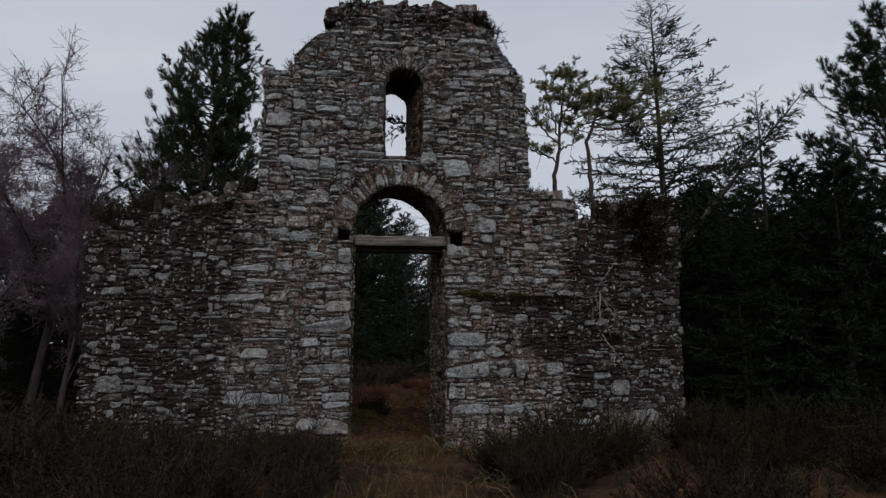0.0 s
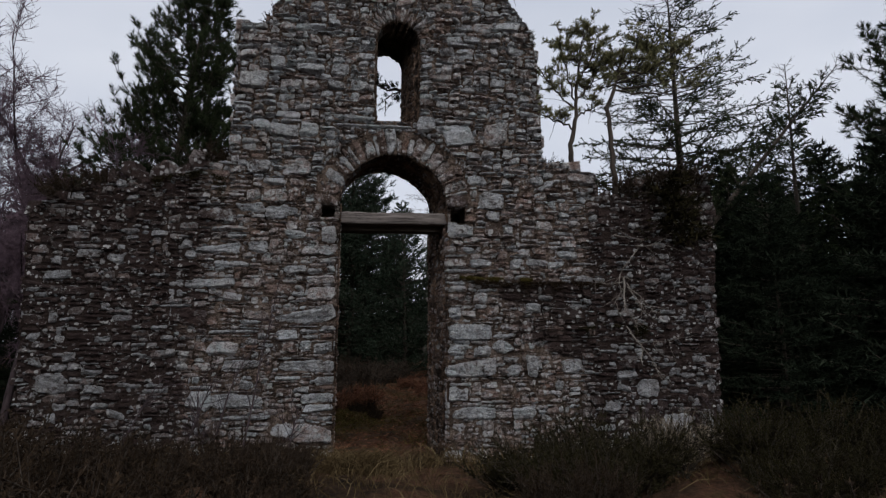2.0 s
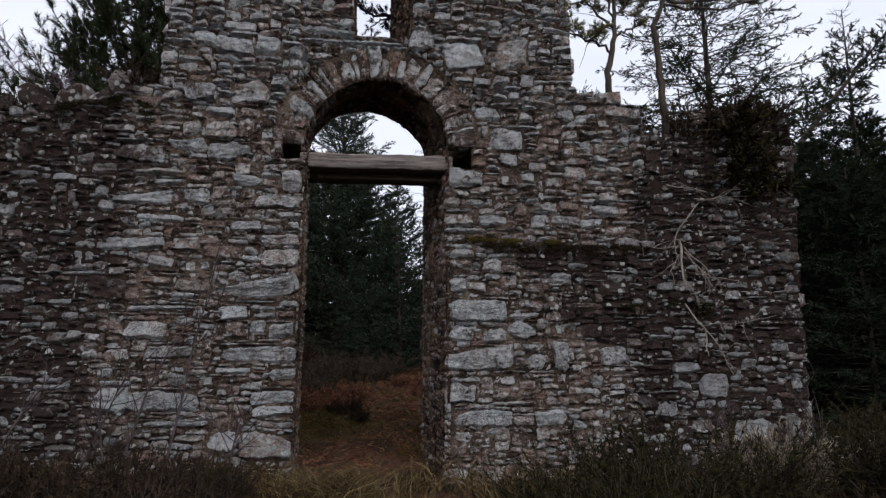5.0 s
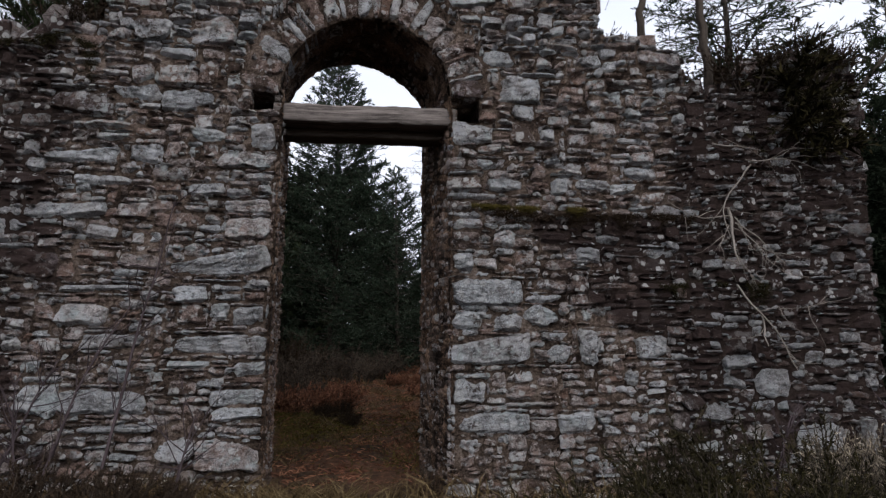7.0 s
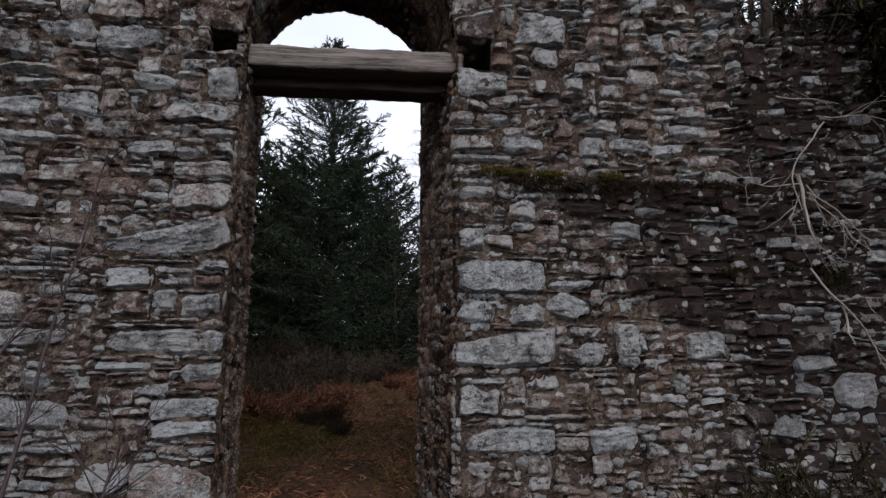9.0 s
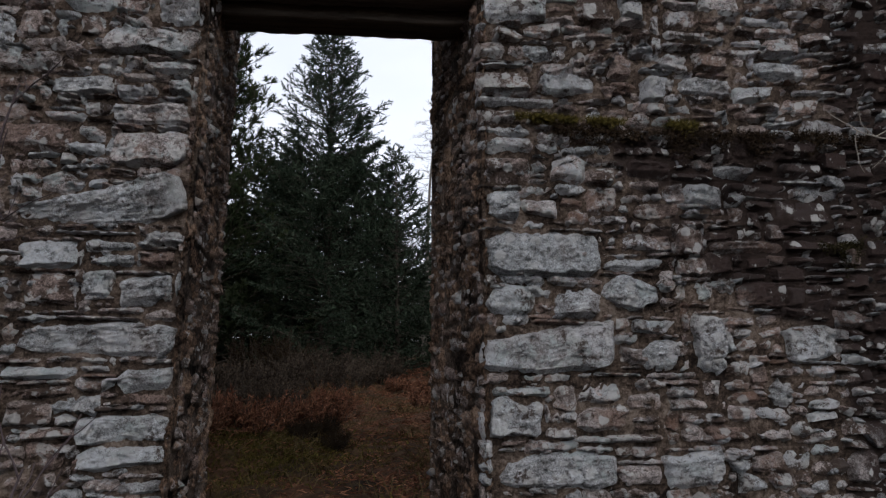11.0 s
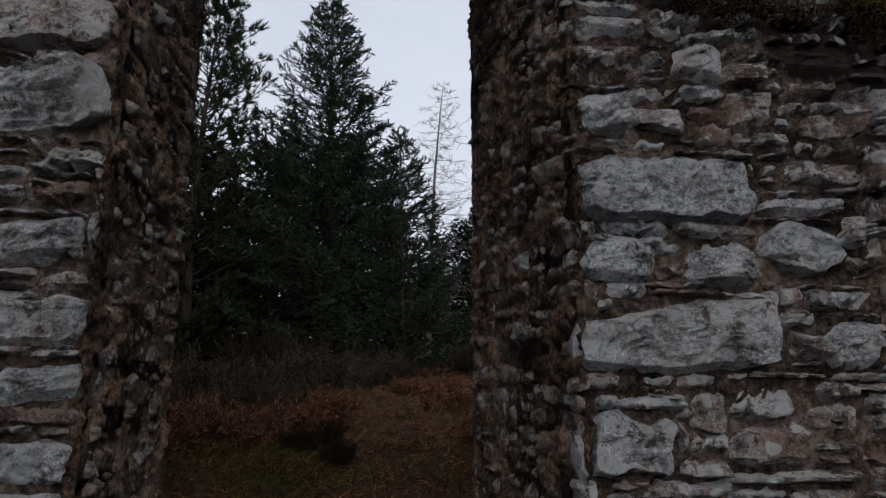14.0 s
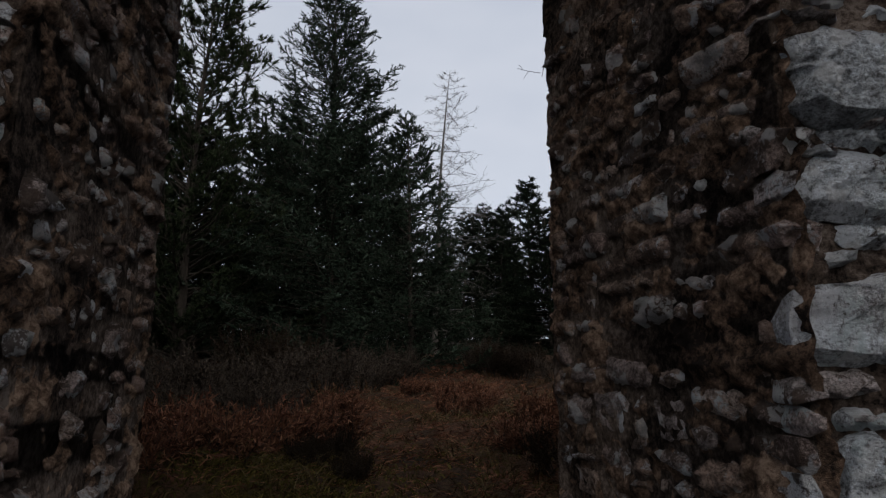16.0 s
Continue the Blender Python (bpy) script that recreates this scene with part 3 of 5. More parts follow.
PALE_RIGHT_DOOR = [(0.66, 0.44, 0.44, 0.143), (1.28, 0.44, 0.24, 0.144), (0.62, 0.63, 0.21, 0.15), (0.63, 0.78, 0.23, 0.048), (0.60, 0.87, 0.52, 0.169), (1.23, 0.88, 0.15, 0.118),
                   (1.43, 0.86, 0.13, 0.241), (1.18, 1.02, 0.19, 0.06), (0.62, 1.09, 0.19, 0.119), (0.88, 1.08, 0.19, 0.124), (1.08, 1.11, 0.23, 0.134), (0.61, 1.24, 0.47, 0.185),
                   (1.08, 1.27, 0.26, 0.057), (1.10, 1.37, 0.04, 0.046), (0.61, 1.47, 0.13, 0.126), (1.40, 1.49, 0.14, 0.023), (1.45, 1.54, 0.15, 0.1), (1.62, 1.55, 0.09, 0.058),
                   (1.57, 1.66, 0.17, 0.069), (1.02, 1.81, 0.05, 0.041), (0.58, 1.96, 0.33, 0.045), (0.84, 2.01, 0.25, 0.097), (1.28, 2.00, 0.13, 0.119), (1.45, 2.04, 0.24, 0.082)]
PALE_RIGHT_DOOR_UPPER = [(0.77, 2.17, 0.14, 0.08), (1.24, 2.23, 0.12, 0.032), (0.61, 2.34, 0.27, 0.166), (1.57, 2.28, 0.12, 0.044), (1.22, 2.39, 0.12, 0.091), (0.94, 2.66, 0.30, 0.201),
                         (1.09, 2.86, 0.26, 0.039)]
PALE_RIGHT_WING = [(2.14, 0.32, 0.22, 0.077), (2.85, 0.32, 0.32, 0.184), (3.28, 0.34, 0.16, 0.203), (2.23, 0.52, 0.20, 0.124), (1.73, 0.74, 0.09, 0.107), (2.61, 0.66, 0.24, 0.195),
                   (3.36, 0.71, 0.12, 0.154), (1.81, 0.92, 0.22, 0.143), (2.22, 1.12, 0.19, 0.036), (2.91, 1.53, 0.18, 0.052), (2.05, 1.58, 0.07, 0.048), (2.74, 1.64, 0.14, 0.057),
                   (3.11, 1.64, 0.12, 0.057), (3.42, 1.60, 0.07, 0.07), (3.07, 1.85, 0.06, 0.047), (3.20, 1.86, 0.14, 0.046), (1.96, 2.05, 0.27, 0.042), (2.26, 2.04, 0.11, 0.03),
                   (1.80, 2.12, 0.23, 0.097), (2.02, 2.24, 0.19, 0.032), (1.75, 2.37, 0.26, 0.066)]
GREY_GABLE = [(0.81, 3.09, 0.18, 0.039), (0.83, 3.14, 0.18, 0.035), (1.02, 3.40, 0.27, 0.266), (1.37, 3.37, 0.14, 0.029), (-0.38, 3.86, 0.16, 0.104), (-0.99, 4.00, 0.17, 0.125),
              (0.40, 4.17, 0.28, 0.072), (1.34, 4.22, 0.24, 0.127), (0.68, 4.29, 0.21, 0.075), (-1.71, 4.36, 0.21, 0.103), (-1.68, 4.55, 0.31, 0.099), (1.03, 4.63, 0.21, 0.084),
              (1.36, 4.68, 0.21, 0.13), (-1.26, 4.92, 0.14, 0.085), (0.47, 4.87, 0.21, 0.091), (-0.44, 5.10, 0.45, 0.057), (0.68, 5.05, 0.21, 0.076), (-0.66, 5.29, 0.25, 0.129),
              (-0.10, 5.30, 0.28, 0.104)]
GREY_LEFT_DOOR = [(-0.93, 0.23, 0.42, 0.183), (-1.09, 0.46, 0.09, 0.056), (-1.11, 0.62, 0.07, 0.038), (-0.90, 0.57, 0.05, 0.047), (-0.86, 0.80, 0.07, 0.039), (-1.11, 1.11, 0.19, 0.119),
                  (-0.91, 1.08, 0.05, 0.057), (-0.84, 1.65, 0.27, 0.149), (-0.86, 1.82, 0.29, 0.103), (-1.09, 1.90, 0.10, 0.027), (-0.98, 1.86, 0.12, 0.055), (-0.66, 1.95, 0.09, 0.079),
                  (-0.76, 2.04, 0.20, 0.067), (-0.93, 2.13, 0.37, 0.105), (-1.11, 2.71, 0.14, 0.158), (-1.18, 3.00, 0.30, 0.2)]
GREY_LEFT_MID = [(-1.40, 0.36, 0.24, 0.05), (-1.82, 1.10, 0.30, 0.135), (-1.53, 1.78, 0.21, 0.099), (-1.26, 2.04, 0.18, 0.09), (-1.27, 2.19, 0.14, 0.109), (-1.80, 2.38, 0.31, 0.063),
                 (-1.54, 2.71, 0.16, 0.136), (-1.36, 2.70, 0.25, 0.153)]
GREY_LEFT_WING = [(-2.66, 0.95, 0.13, 0.075), (-3.03, 1.08, 0.18, 0.05), (-3.43, 1.68, 0.17, 0.113), (-3.27, 1.68, 0.24, 0.112), (-2.26, 1.97, 0.27, 0.104), (-2.78, 2.47, 0.12, 0.164),
                  (-2.40, 2.61, 0.11, 0.093)]
GREY_RIGHT_DOOR = [(0.94, 0.61, 0.35, 0.031), (1.66, 0.61, 0.14, 0.053), (0.85, 0.68, 0.06, 0.049), (1.61, 0.95, 0.09, 0.055), (1.40, 1.34, 0.11, 0.115), (0.76, 1.48, 0.16, 0.09),
                   (0.61, 1.62, 0.20, 0.122), (0.88, 1.63, 0.15, 0.122), (0.59, 1.75, 0.23, 0.078), (0.83, 1.79, 0.15, 0.057), (1.31, 1.79, 0.12, 0.044), (0.58, 2.02, 0.24, 0.102),
                   (1.39, 2.14, 0.13, 0.1), (0.57, 2.17, 0.14, 0.085), (1.39, 2.25, 0.24, 0.038), (1.54, 2.16, 0.15, 0.073), (0.96, 2.27, 0.22, 0.042), (1.02, 2.34, 0.17, 0.179),
                   (1.27, 2.50, 0.16, 0.073), (1.35, 2.66, 0.20, 0.141), (0.68, 3.04, 0.11, 0.06)]
GREY_RIGHT_WING = [(1.88, 0.61, 0.11, 0.053), (1.89, 0.85, 0.12, 0.054), (2.15, 0.94, 0.10, 0.083), (2.21, 1.94, 0.06, 0.064), (2.62, 2.41, 0.25, 0.055), (2.03, 2.55, 0.12, 0.051),
                   (2.09, 2.86, 0.16, 0.081), (1.96, 2.97, 0.31, 0.136)]
BROWN_LEFT_DOOR = [(-1.12, 0.67, 0.16, 0.097), (-0.73, 0.75, 0.19, 0.044), (-0.71, 1.26, 0.13, 0.056), (-1.04, 2.20, 0.11, 0.093)]
BROWN_LEFT_MID = [(-1.35, 0.82, 0.15, 0.06), (-1.85, 1.37, 0.12, 0.125), (-1.75, 1.51, 0.25, 0.067)]
BROWN_RIGHT_DOOR = [(1.62, 1.12, 0.21, 0.112), (1.16, 1.34, 0.22, 0.089), (1.53, 1.34, 0.33, 0.069), (1.03, 1.50, 0.13, 0.116), (1.18, 1.82, 0.11, 0.039), (1.15, 2.10, 0.12, 0.113)]
KEY_STONES = [(DARK_LEFT_MID, STONE_DARK), (DARK_LEFT_WING, STONE_DARK), (DARK_RIGHT_DOOR, STONE_DARK), (DARK_RIGHT_WING, STONE_DARK), (PALE_GABLE, STONE_PALE), (PALE_LEFT_DOOR, STONE_PALE), (PALE_LEFT_DOOR_UPPER, STONE_PALE), (PALE_LEFT_MID, STONE_PALE), (PALE_LEFT_WING, STONE_PALE), (PALE_RIGHT_DOOR, STONE_PALE), (PALE_RIGHT_DOOR_UPPER, STONE_PALE), (PALE_RIGHT_WING, STONE_PALE), (GREY_GABLE, STONE), (GREY_LEFT_DOOR, STONE), (GREY_LEFT_MID, STONE), (GREY_LEFT_WING, STONE), (GREY_RIGHT_DOOR, STONE), (GREY_RIGHT_WING, STONE), (BROWN_LEFT_DOOR, STONE_WARM), (BROWN_LEFT_MID, STONE_WARM), (BROWN_RIGHT_DOOR, STONE_WARM)]


WEDGES = {(-1.17, 1.42): 0.6, (-2.01, 2.14): 0.5}      # stones that taper away to one end


def front_stones():
    rng = np.random.default_rng(11)
    u0, v0 = -3.8, BASE
    nu, nv = int(7.6 / CELL), int(6.1 / CELL)
    U, W = np.meshgrid(u0 + CELL * (np.arange(nu) + 0.5), v0 + CELL * (np.arange(nv) + 0.5), indexing="ij")
    free = solid(U, W) & (opening(U, W) > 0.012)
    ring = np.hypot(U - ARCH_X, W - SPRING)
    free &= ~((W > SPRING + 0.02) & (ring < ARCH_R + 0.27))
    ring = np.hypot(U - WIN_X, W - WIN_SPRING)
    free &= ~((W > WIN_SPRING + 0.02) & (ring < WIN_RAD + 0.17))
    laid = []
    for group, mat in KEY_STONES + [(SOCKETS, None)]:
        for x, z, w, h in group:
            free &= ~((U > x) & (U < x + w) & (W > z) & (W < z + h * (1 + WEDGES.get((x, z), 0) * ((U - x) / w - 1))))
            if mat:
                laid.append((x, z, w, h, mat, True))
    for i, j, w, h in fill(rng, nu, nv, free):
        mats = (STONE, STONE_PALE, STONE_PALE, STONE_PALE, STONE_PALE, STONE) if j * CELL > 3.1 else (STONE, STONE, STONE, STONE_PALE, STONE_WARM, STONE)
        mat = mats[rng.integers(6)]
        slip, grow = rng.uniform(-0.011, 0.011), rng.uniform(-0.004, 0.016)
        if opening(u0 + (i + w / 2) * CELL, v0 + (j + h / 2) * CELL) < w / 2 * CELL + 0.05:
            slip = grow = 0.0
        laid.append((u0 + i * CELL + slip, v0 + j * CELL + rng.uniform(-0.005, 0.005), w * CELL + grow, h * CELL + rng.uniform(-0.003, 0.006), mat, False))
    return rng, laid


class Bag:
    """Gathers many small solids into one mesh a material."""

    def __init__(self):
        self.sets = {}

    def add(self, mat, V, F):
        vs, fs = self.sets.setdefault(mat.name, ([], []))
        fs.append(F + sum(len(v) for v in vs))
        vs.append(V)

    def close(self, name, parent, label="", smooth=False):
        for key, (vs, fs) in self.sets.items():
            ob = part(name, mesh(name, np.concatenate(vs), np.concatenate(fs), bpy.data.materials[key], smooth), parent, label)
            tagged(ob, kind="stuff")


singles = []      # (distance from the doorway, material, vertices, faces, name): the nearest become pieces of their own
BACK = Bag()


def add_single(mat, V, F, name="stone"):
    c = V.mean(0)
    singles.append((math.hypot(max(abs(c[0] - 0.15) - 0.6, 0), 0.9 * (c[2] - 0.95)) + 0.15 * c[1], mat, V, F, name))


def lay_front():
    rng, laid = front_stones()
    for x, z, w, h, mat, key in laid:
        gap = rng.uniform(-0.002, 0.005) if key else rng.uniform(0.002, 0.008)
        proud = rng.uniform(0.012, 0.02) + 0.11 * min(h, 0.17) if key else rng.uniform(0.007, 0.020 + 0.13 * min(h, 0.1))
        near = abs(x + w / 2) < 1.6 and z < 2.3
        if z > 3.0:
            proud += rng.uniform(0.002, 0.010)
        edge = opening(x + w / 2, z + h / 2) < w / 2 + 0.03
        if edge and abs(x + w / 2) < 1.2 and z < 2.4 and not key:
            x += -0.018 if x > 0 else 0.006
        elif edge and key and -1.2 < x < 0 and z < 2.4:
            w = min(w, DOOR_L - 0.014 - x)
        V, F = stone_geo(rng, w - gap, h - gap, proud, (0.12 if key else 0.06) if edge else 0.09, 0.013 if key and near else 0.018 if key or near else 0.03, 0.95, 0.4 if key else 0.0)
        V[:, 1] = (V[:, 1] + h / 2) * (1 + WEDGES.get((x, z), 0) * (V[:, 0] / w - 0.5)) - h / 2
        P = np.stack([x + w / 2 + V[:, 0], -V[:, 2], z + h / 2 + V[:, 1]], 1)
        add_single(mat, P, F)


def lay_arch(cx, cz, r, length, count, mats):
    """Rough voussoirs set on edge round an arch."""
    rng = np.random.default_rng(int(r * 1000))
    cuts = np.cumsum(rng.uniform(0.45, 1.6, count))
    cuts = np.r_[0, cuts] / cuts[-1] * math.pi
    for a, b in zip(cuts[:-1], cuts[1:]):
        ln = length * rng.uniform(0.6, 1.05)
        wide = (b - a) * (r + ln / 2) * 0.97
        V, F = stone_geo(rng, wide, ln, rng.uniform(0.006, 0.03), 0.2, 0.026)
        V[:, 0] *= 1 + 0.35 * V[:, 1] / ln
        m, rr = (a + b) / 2, r + ln / 2 + 0.004
        ex, ez = np.array([math.sin(m), -math.cos(m)]), np.array([math.cos(m), math.sin(m)])
        c = np.array([cx, cz]) + ez * rr
        xz = c + V[:, 0:1] * -ex + V[:, 1:2] * ez
        # keep the winding outward
        add_single(mats[rng.integers(len(mats))], np.stack([xz[:, 0], -V[:, 2], xz[:, 1]], 1), F[:, ::-1], "voussoir")


def lay_reveal(seed, W, H, place, mats, shown):
    """Small rubble on the inner faces of an opening; place maps (u, v, out) to the world."""
    rng = np.random.default_rng(seed)
    nu, nv = int(W / CELL), int(H / CELL)
    free = np.ones((nu, nv), bool)
    for i, j, w, h in fill(rng, nu, nv, free, REVEAL_KINDS):
        if rng.random() < 0.25:
            continue
        w, h = w * CELL * 0.97, h * CELL * 0.97
        V, F = stone_geo(rng, w, h, rng.uniform(0.0, 0.018), 0.06, 0.014 if shown else 0.04, 0.6)
        P, flip = place(i * CELL + w / 2 + V[:, 0], j * CELL + h / 2 + V[:, 1], V[:, 2])
        mat = (STONE, STONE_WARM, STONE_DIM, STONE_DIM)[rng.integers(4)] if shown and i * CELL < 0.15 else mats[rng.integers(len(mats))]
        F = F[:, ::-1] if flip else F
        if shown:
            add_single(mat, P, F, "reveal_stone")
        else:
            BACK.add(mat, P, F)


def jamb(x0, sign, y0, z0):
    def place(u, v, n):
        y, z = y0 + u, z0 + v
        x = x0 + skew(x0) * y / DEEP + sign * n
        return np.stack([x, y, z], 1), sign > 0
    return place


def soffit(cx, cz, r, y0):
    def place(u, v, n):
        a = v / r
        y = y0 + u
        rr = r * (1 + 0.10 * y / DEEP * np.clip(np.sin(a) * r / 0.25, 0, 1)) - n
        x = cx - rr * np.cos(a)
        return np.stack([x + skew(x) * y / DEEP, y, cz + rr * np.sin(a)], 1), False
    return place


lay_front()
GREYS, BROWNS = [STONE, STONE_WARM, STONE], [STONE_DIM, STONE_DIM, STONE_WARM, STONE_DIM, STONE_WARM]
lay_arch(ARCH_X, SPRING, ARCH_R, 0.30, 24, [STONE, STONE_PALE, STONE_WARM, STONE])
lay_arch(WIN_X, WIN_SPRING, WIN_RAD, 0.2, 21, GREYS)
lay_reveal(21, DEEP - 0.04, 2.72, jamb(DOOR_L, 1, 0.035, -0.02), [STONE_DIM, STONE_DIM, STONE_WARM, STONE_WARM], True)
lay_reveal(22, DEEP - 0.04, 2.72, jamb(DOOR_R, -1, 0.035, -0.02), BROWNS, True)
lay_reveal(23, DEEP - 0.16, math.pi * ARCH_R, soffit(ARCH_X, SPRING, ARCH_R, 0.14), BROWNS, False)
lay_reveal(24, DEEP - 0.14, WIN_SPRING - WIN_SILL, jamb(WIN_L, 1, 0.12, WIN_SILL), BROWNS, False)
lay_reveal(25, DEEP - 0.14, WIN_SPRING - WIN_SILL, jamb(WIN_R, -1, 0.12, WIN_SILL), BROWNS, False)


def lay_top():
    """Loose stones along the broken wall head and the two ends."""
    rng = np.random.default_rng(31)
    x = -3.6
    while x < 3.55:
        w = rng.uniform(0.14, 0.34)
        for y in (0.14, 0.38, 0.63):
            h = rng.uniform(0.07, 0.16)
            z = min(top(x), top(x + w)) - 0.03
            V, F = stone_geo(rng, w * 0.95, 0.24, h, 0.08, 0.035, 0.7)
            a = rng.normal() * 0.12
            P = np.stack([x + w / 2 + V[:, 0], y + V[:, 1] + a * V[:, 0], z + V[:, 2]], 1)
            BACK.add((STONE, STONE_WARM, STONE_WARM)[rng.integers(3)], P, F)
        x += w
    for end, sgn in ((0, -1), (1, 1)):
        z = 0.0
        while z < 2.6:
            h = rng.uniform(0.08, 0.22)
            for y in (0.14, 0.40, 0.66):
                V, F = stone_geo(rng, 0.25, h * 0.93, rng.uniform(0.01, 0.05), 0.1, 0.06)
                xe = side(z + h / 2)[end]
                P = np.stack([xe + sgn * V[:, 2], y + sgn * V[:, 0], z + h / 2 + V[:, 1]], 1)
                BACK.add(STONE, P, F)
            z += h
    # gable flanks above the wings
    for xe, sgn, lo, hi in ((-1.735, -1, 3.1, 4.75), (1.66, 1, 3.2, 4.6)):
        z = lo
        while z < hi:
            h = rng.uniform(0.07, 0.2)
            for y in (0.14, 0.40, 0.66):
                V, F = stone_geo(rng, 0.25, h * 0.93, rng.uniform(0.01, 0.05), 0.1, 0.06)
                P = np.stack([xe + sgn * V[:, 2], y + sgn * V[:, 0], z + h / 2 + V[:, 1]], 1)
                BACK.add(STONE, P, F)
            z += h


lay_top()


def lay_sheet(name, nu, nv, place, label):
    """Uneven mortar over the inner faces of an opening."""
    u, v = np.meshgrid(np.linspace(0, 1, nu), np.linspace(0, 1, nv), indexing="ij")
    P = place(u, v)
    idx = np.arange(nu * nv).reshape(nu, nv)
    Q = np.stack([idx[:-1, :-1], idx[1:, :-1], idx[1:, 1:], idx[:-1, 1:]], -1).reshape(-1, 4)
    part(name, mesh(name, P, Q, EARTH_MORTAR), wall, label)


def sheet_jamb(x0, sign, z0, z1):
    def place(u, v):
        y, z = -0.02 + (DEEP + 0.01) * u, z0 + (z1 - z0) * v
        n = -0.002 + 0.03 * rough_field(np.stack([y * 10, z * 17, 0 * y + 7 + x0], -1), 6, 0.68) - 0.006 * np.clip(1 - (y + 0.02) / 0.1, 0, 1)
        return np.stack([x0 + skew(x0) * y / DEEP + sign * n, y, z], -1)
    return place


def sheet_soffit(cx, cz, r):
    def place(u, v):
        y, a = 0.02 + (DEEP - 0.03) * u, math.pi * v
        rr = r * (1 + 0.10 * y / DEEP * np.clip(np.sin(a) * r / 0.25, 0, 1)) - 0.004 - 0.017 * rough_field(np.stack([y * 9, a * r * 13, 0 * y + 3], -1), 4, 0.65)
        x = cx - rr * np.cos(a)
        return np.stack([x + skew(x) * y / DEEP, y, cz + rr * np.sin(a)], -1)
    return place


lay_sheet("door_reveal", 84, 280, sheet_jamb(DOOR_L, 1, -0.1, SPRING), "rough mortar of the door reveal")
lay_sheet("door_reveal", 84, 280, sheet_jamb(DOOR_R, -1, -0.1, SPRING), "rough mortar of the door reveal")
lay_sheet("arch_soffit", 42, 90, sheet_soffit(ARCH_X, SPRING, ARCH_R), "rough mortar of the arch soffit")
lay_sheet("window_reveal", 30, 50, sheet_jamb(WIN_L, 1, WIN_SILL, WIN_SPRING), "rough mortar of the window reveal")
lay_sheet("window_reveal", 30, 50, sheet_jamb(WIN_R, -1, WIN_SILL, WIN_SPRING), "rough mortar of the window reveal")


def lay_pinnings():
    """Small chips wedged into the joints."""
    rng = np.random.default_rng(35)
    for _ in range(3600):
        x, z = rng.uniform(-3.6, 3.55), rng.uniform(0, 5.7)
        if abs(x) < 1.9 and rng.random() < 0.35:
            continue
        if not solid(np.array(x), np.array(z)) or opening(np.array(x), np.array(z)) < 0.05:
            continue
        w, h = rng.uniform(0.025, 0.075), rng.uniform(0.012, 0.04)
        V, F = stone_geo(rng, w, h, rng.uniform(0.012, 0.032), 0.04, 0.012)
        BACK.add(STONE_PALE if abs(x) > 1.9 else (STONE, STONE_PALE)[rng.integers(2)], np.stack([x + V[:, 0], -V[:, 2], z + V[:, 1]], 1), F)


lay_pinnings()


def settle_stones():
    singles.sort(key=lambda s: s[0])
    for _, mat, V, F, name in singles[:300]:
        c = V.mean(0)
        ob = part(name, mesh(name, V - c, F, mat, name == "reveal_stone"), wall)
        ob.location = c
    rest, smooth_rest = Bag(), Bag()
    for _, mat, V, F, name in singles[300:]:
        (smooth_rest if name == "reveal_stone" else rest).add(mat, V, F)
    rest.close("rubble_facing", wall, "small coursed rubble stones, grey, brown and lichened")
    smooth_rest.close("reveal_rubble", wall, "small earthy rubble in the reveals", True)
    BACK.close("rubble_edges", wall, "broken stones along the wall head and reveals")


# ---- lintel ----
def plank(rng, x0, x1, y0, y1, z0, z1, wear=0.0035, nx=40):
    """A hewn timber along x with worn, uneven edges."""
    xs = np.linspace(x0, x1, nx)
    ring = []
    prof = [(0.0, 0.06), (0.06, 0.0), (0.5, 0.0), (0.94, 0.0), (1.0, 0.06), (1.0, 0.5), (1.0, 0.94), (0.94, 1.0), (0.5, 1.0), (0.06, 1.0), (0.0, 0.94), (0.0, 0.5)]
    w1, w2 = rng.normal(size=nx), rng.normal(size=nx)
    w1, w2 = np.convolve(w1, np.ones(5) / 5, "same"), np.convolve(w2, np.ones(5) / 5, "same")
    for i, x in enumerate(xs):
        ring.append([(x, y0 + (y1 - y0) * a + wear * (w1[i] + 0.5 * rng.normal()), z0 + (z1 - z0) * b + wear * (1.5 * w2[i] + 0.6 * rng.normal())) for a, b in prof])
    V = np.array(ring)
    m = len(prof)
    idx = np.arange(nx * m).reshape(nx, m)
    nxt = np.roll(idx, -1, 1)
    Q = np.stack([idx[:-1], idx[1:], nxt[1:], nxt[:-1]], -1).reshape(-1, 4)
    caps = np.array([idx[0], idx[-1][::-1]])
    return V.reshape(-1, 3), [Q, caps]


def build_lintel():
    rng = np.random.default_rng(41)
    lintel = tagged(empty("lintel", (0, 0, 2.45)), "weathered grey oak lintel beam set across the doorway", "beam")
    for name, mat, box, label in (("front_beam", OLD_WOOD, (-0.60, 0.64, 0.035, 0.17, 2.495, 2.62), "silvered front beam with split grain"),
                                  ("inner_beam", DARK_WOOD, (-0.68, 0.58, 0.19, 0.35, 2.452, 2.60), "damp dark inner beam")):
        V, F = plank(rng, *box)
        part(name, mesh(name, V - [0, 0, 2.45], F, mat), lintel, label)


build_lintel()


# ---- trees ----
def unit(v):
    return v / (np.linalg.norm(v) + 1e-9)


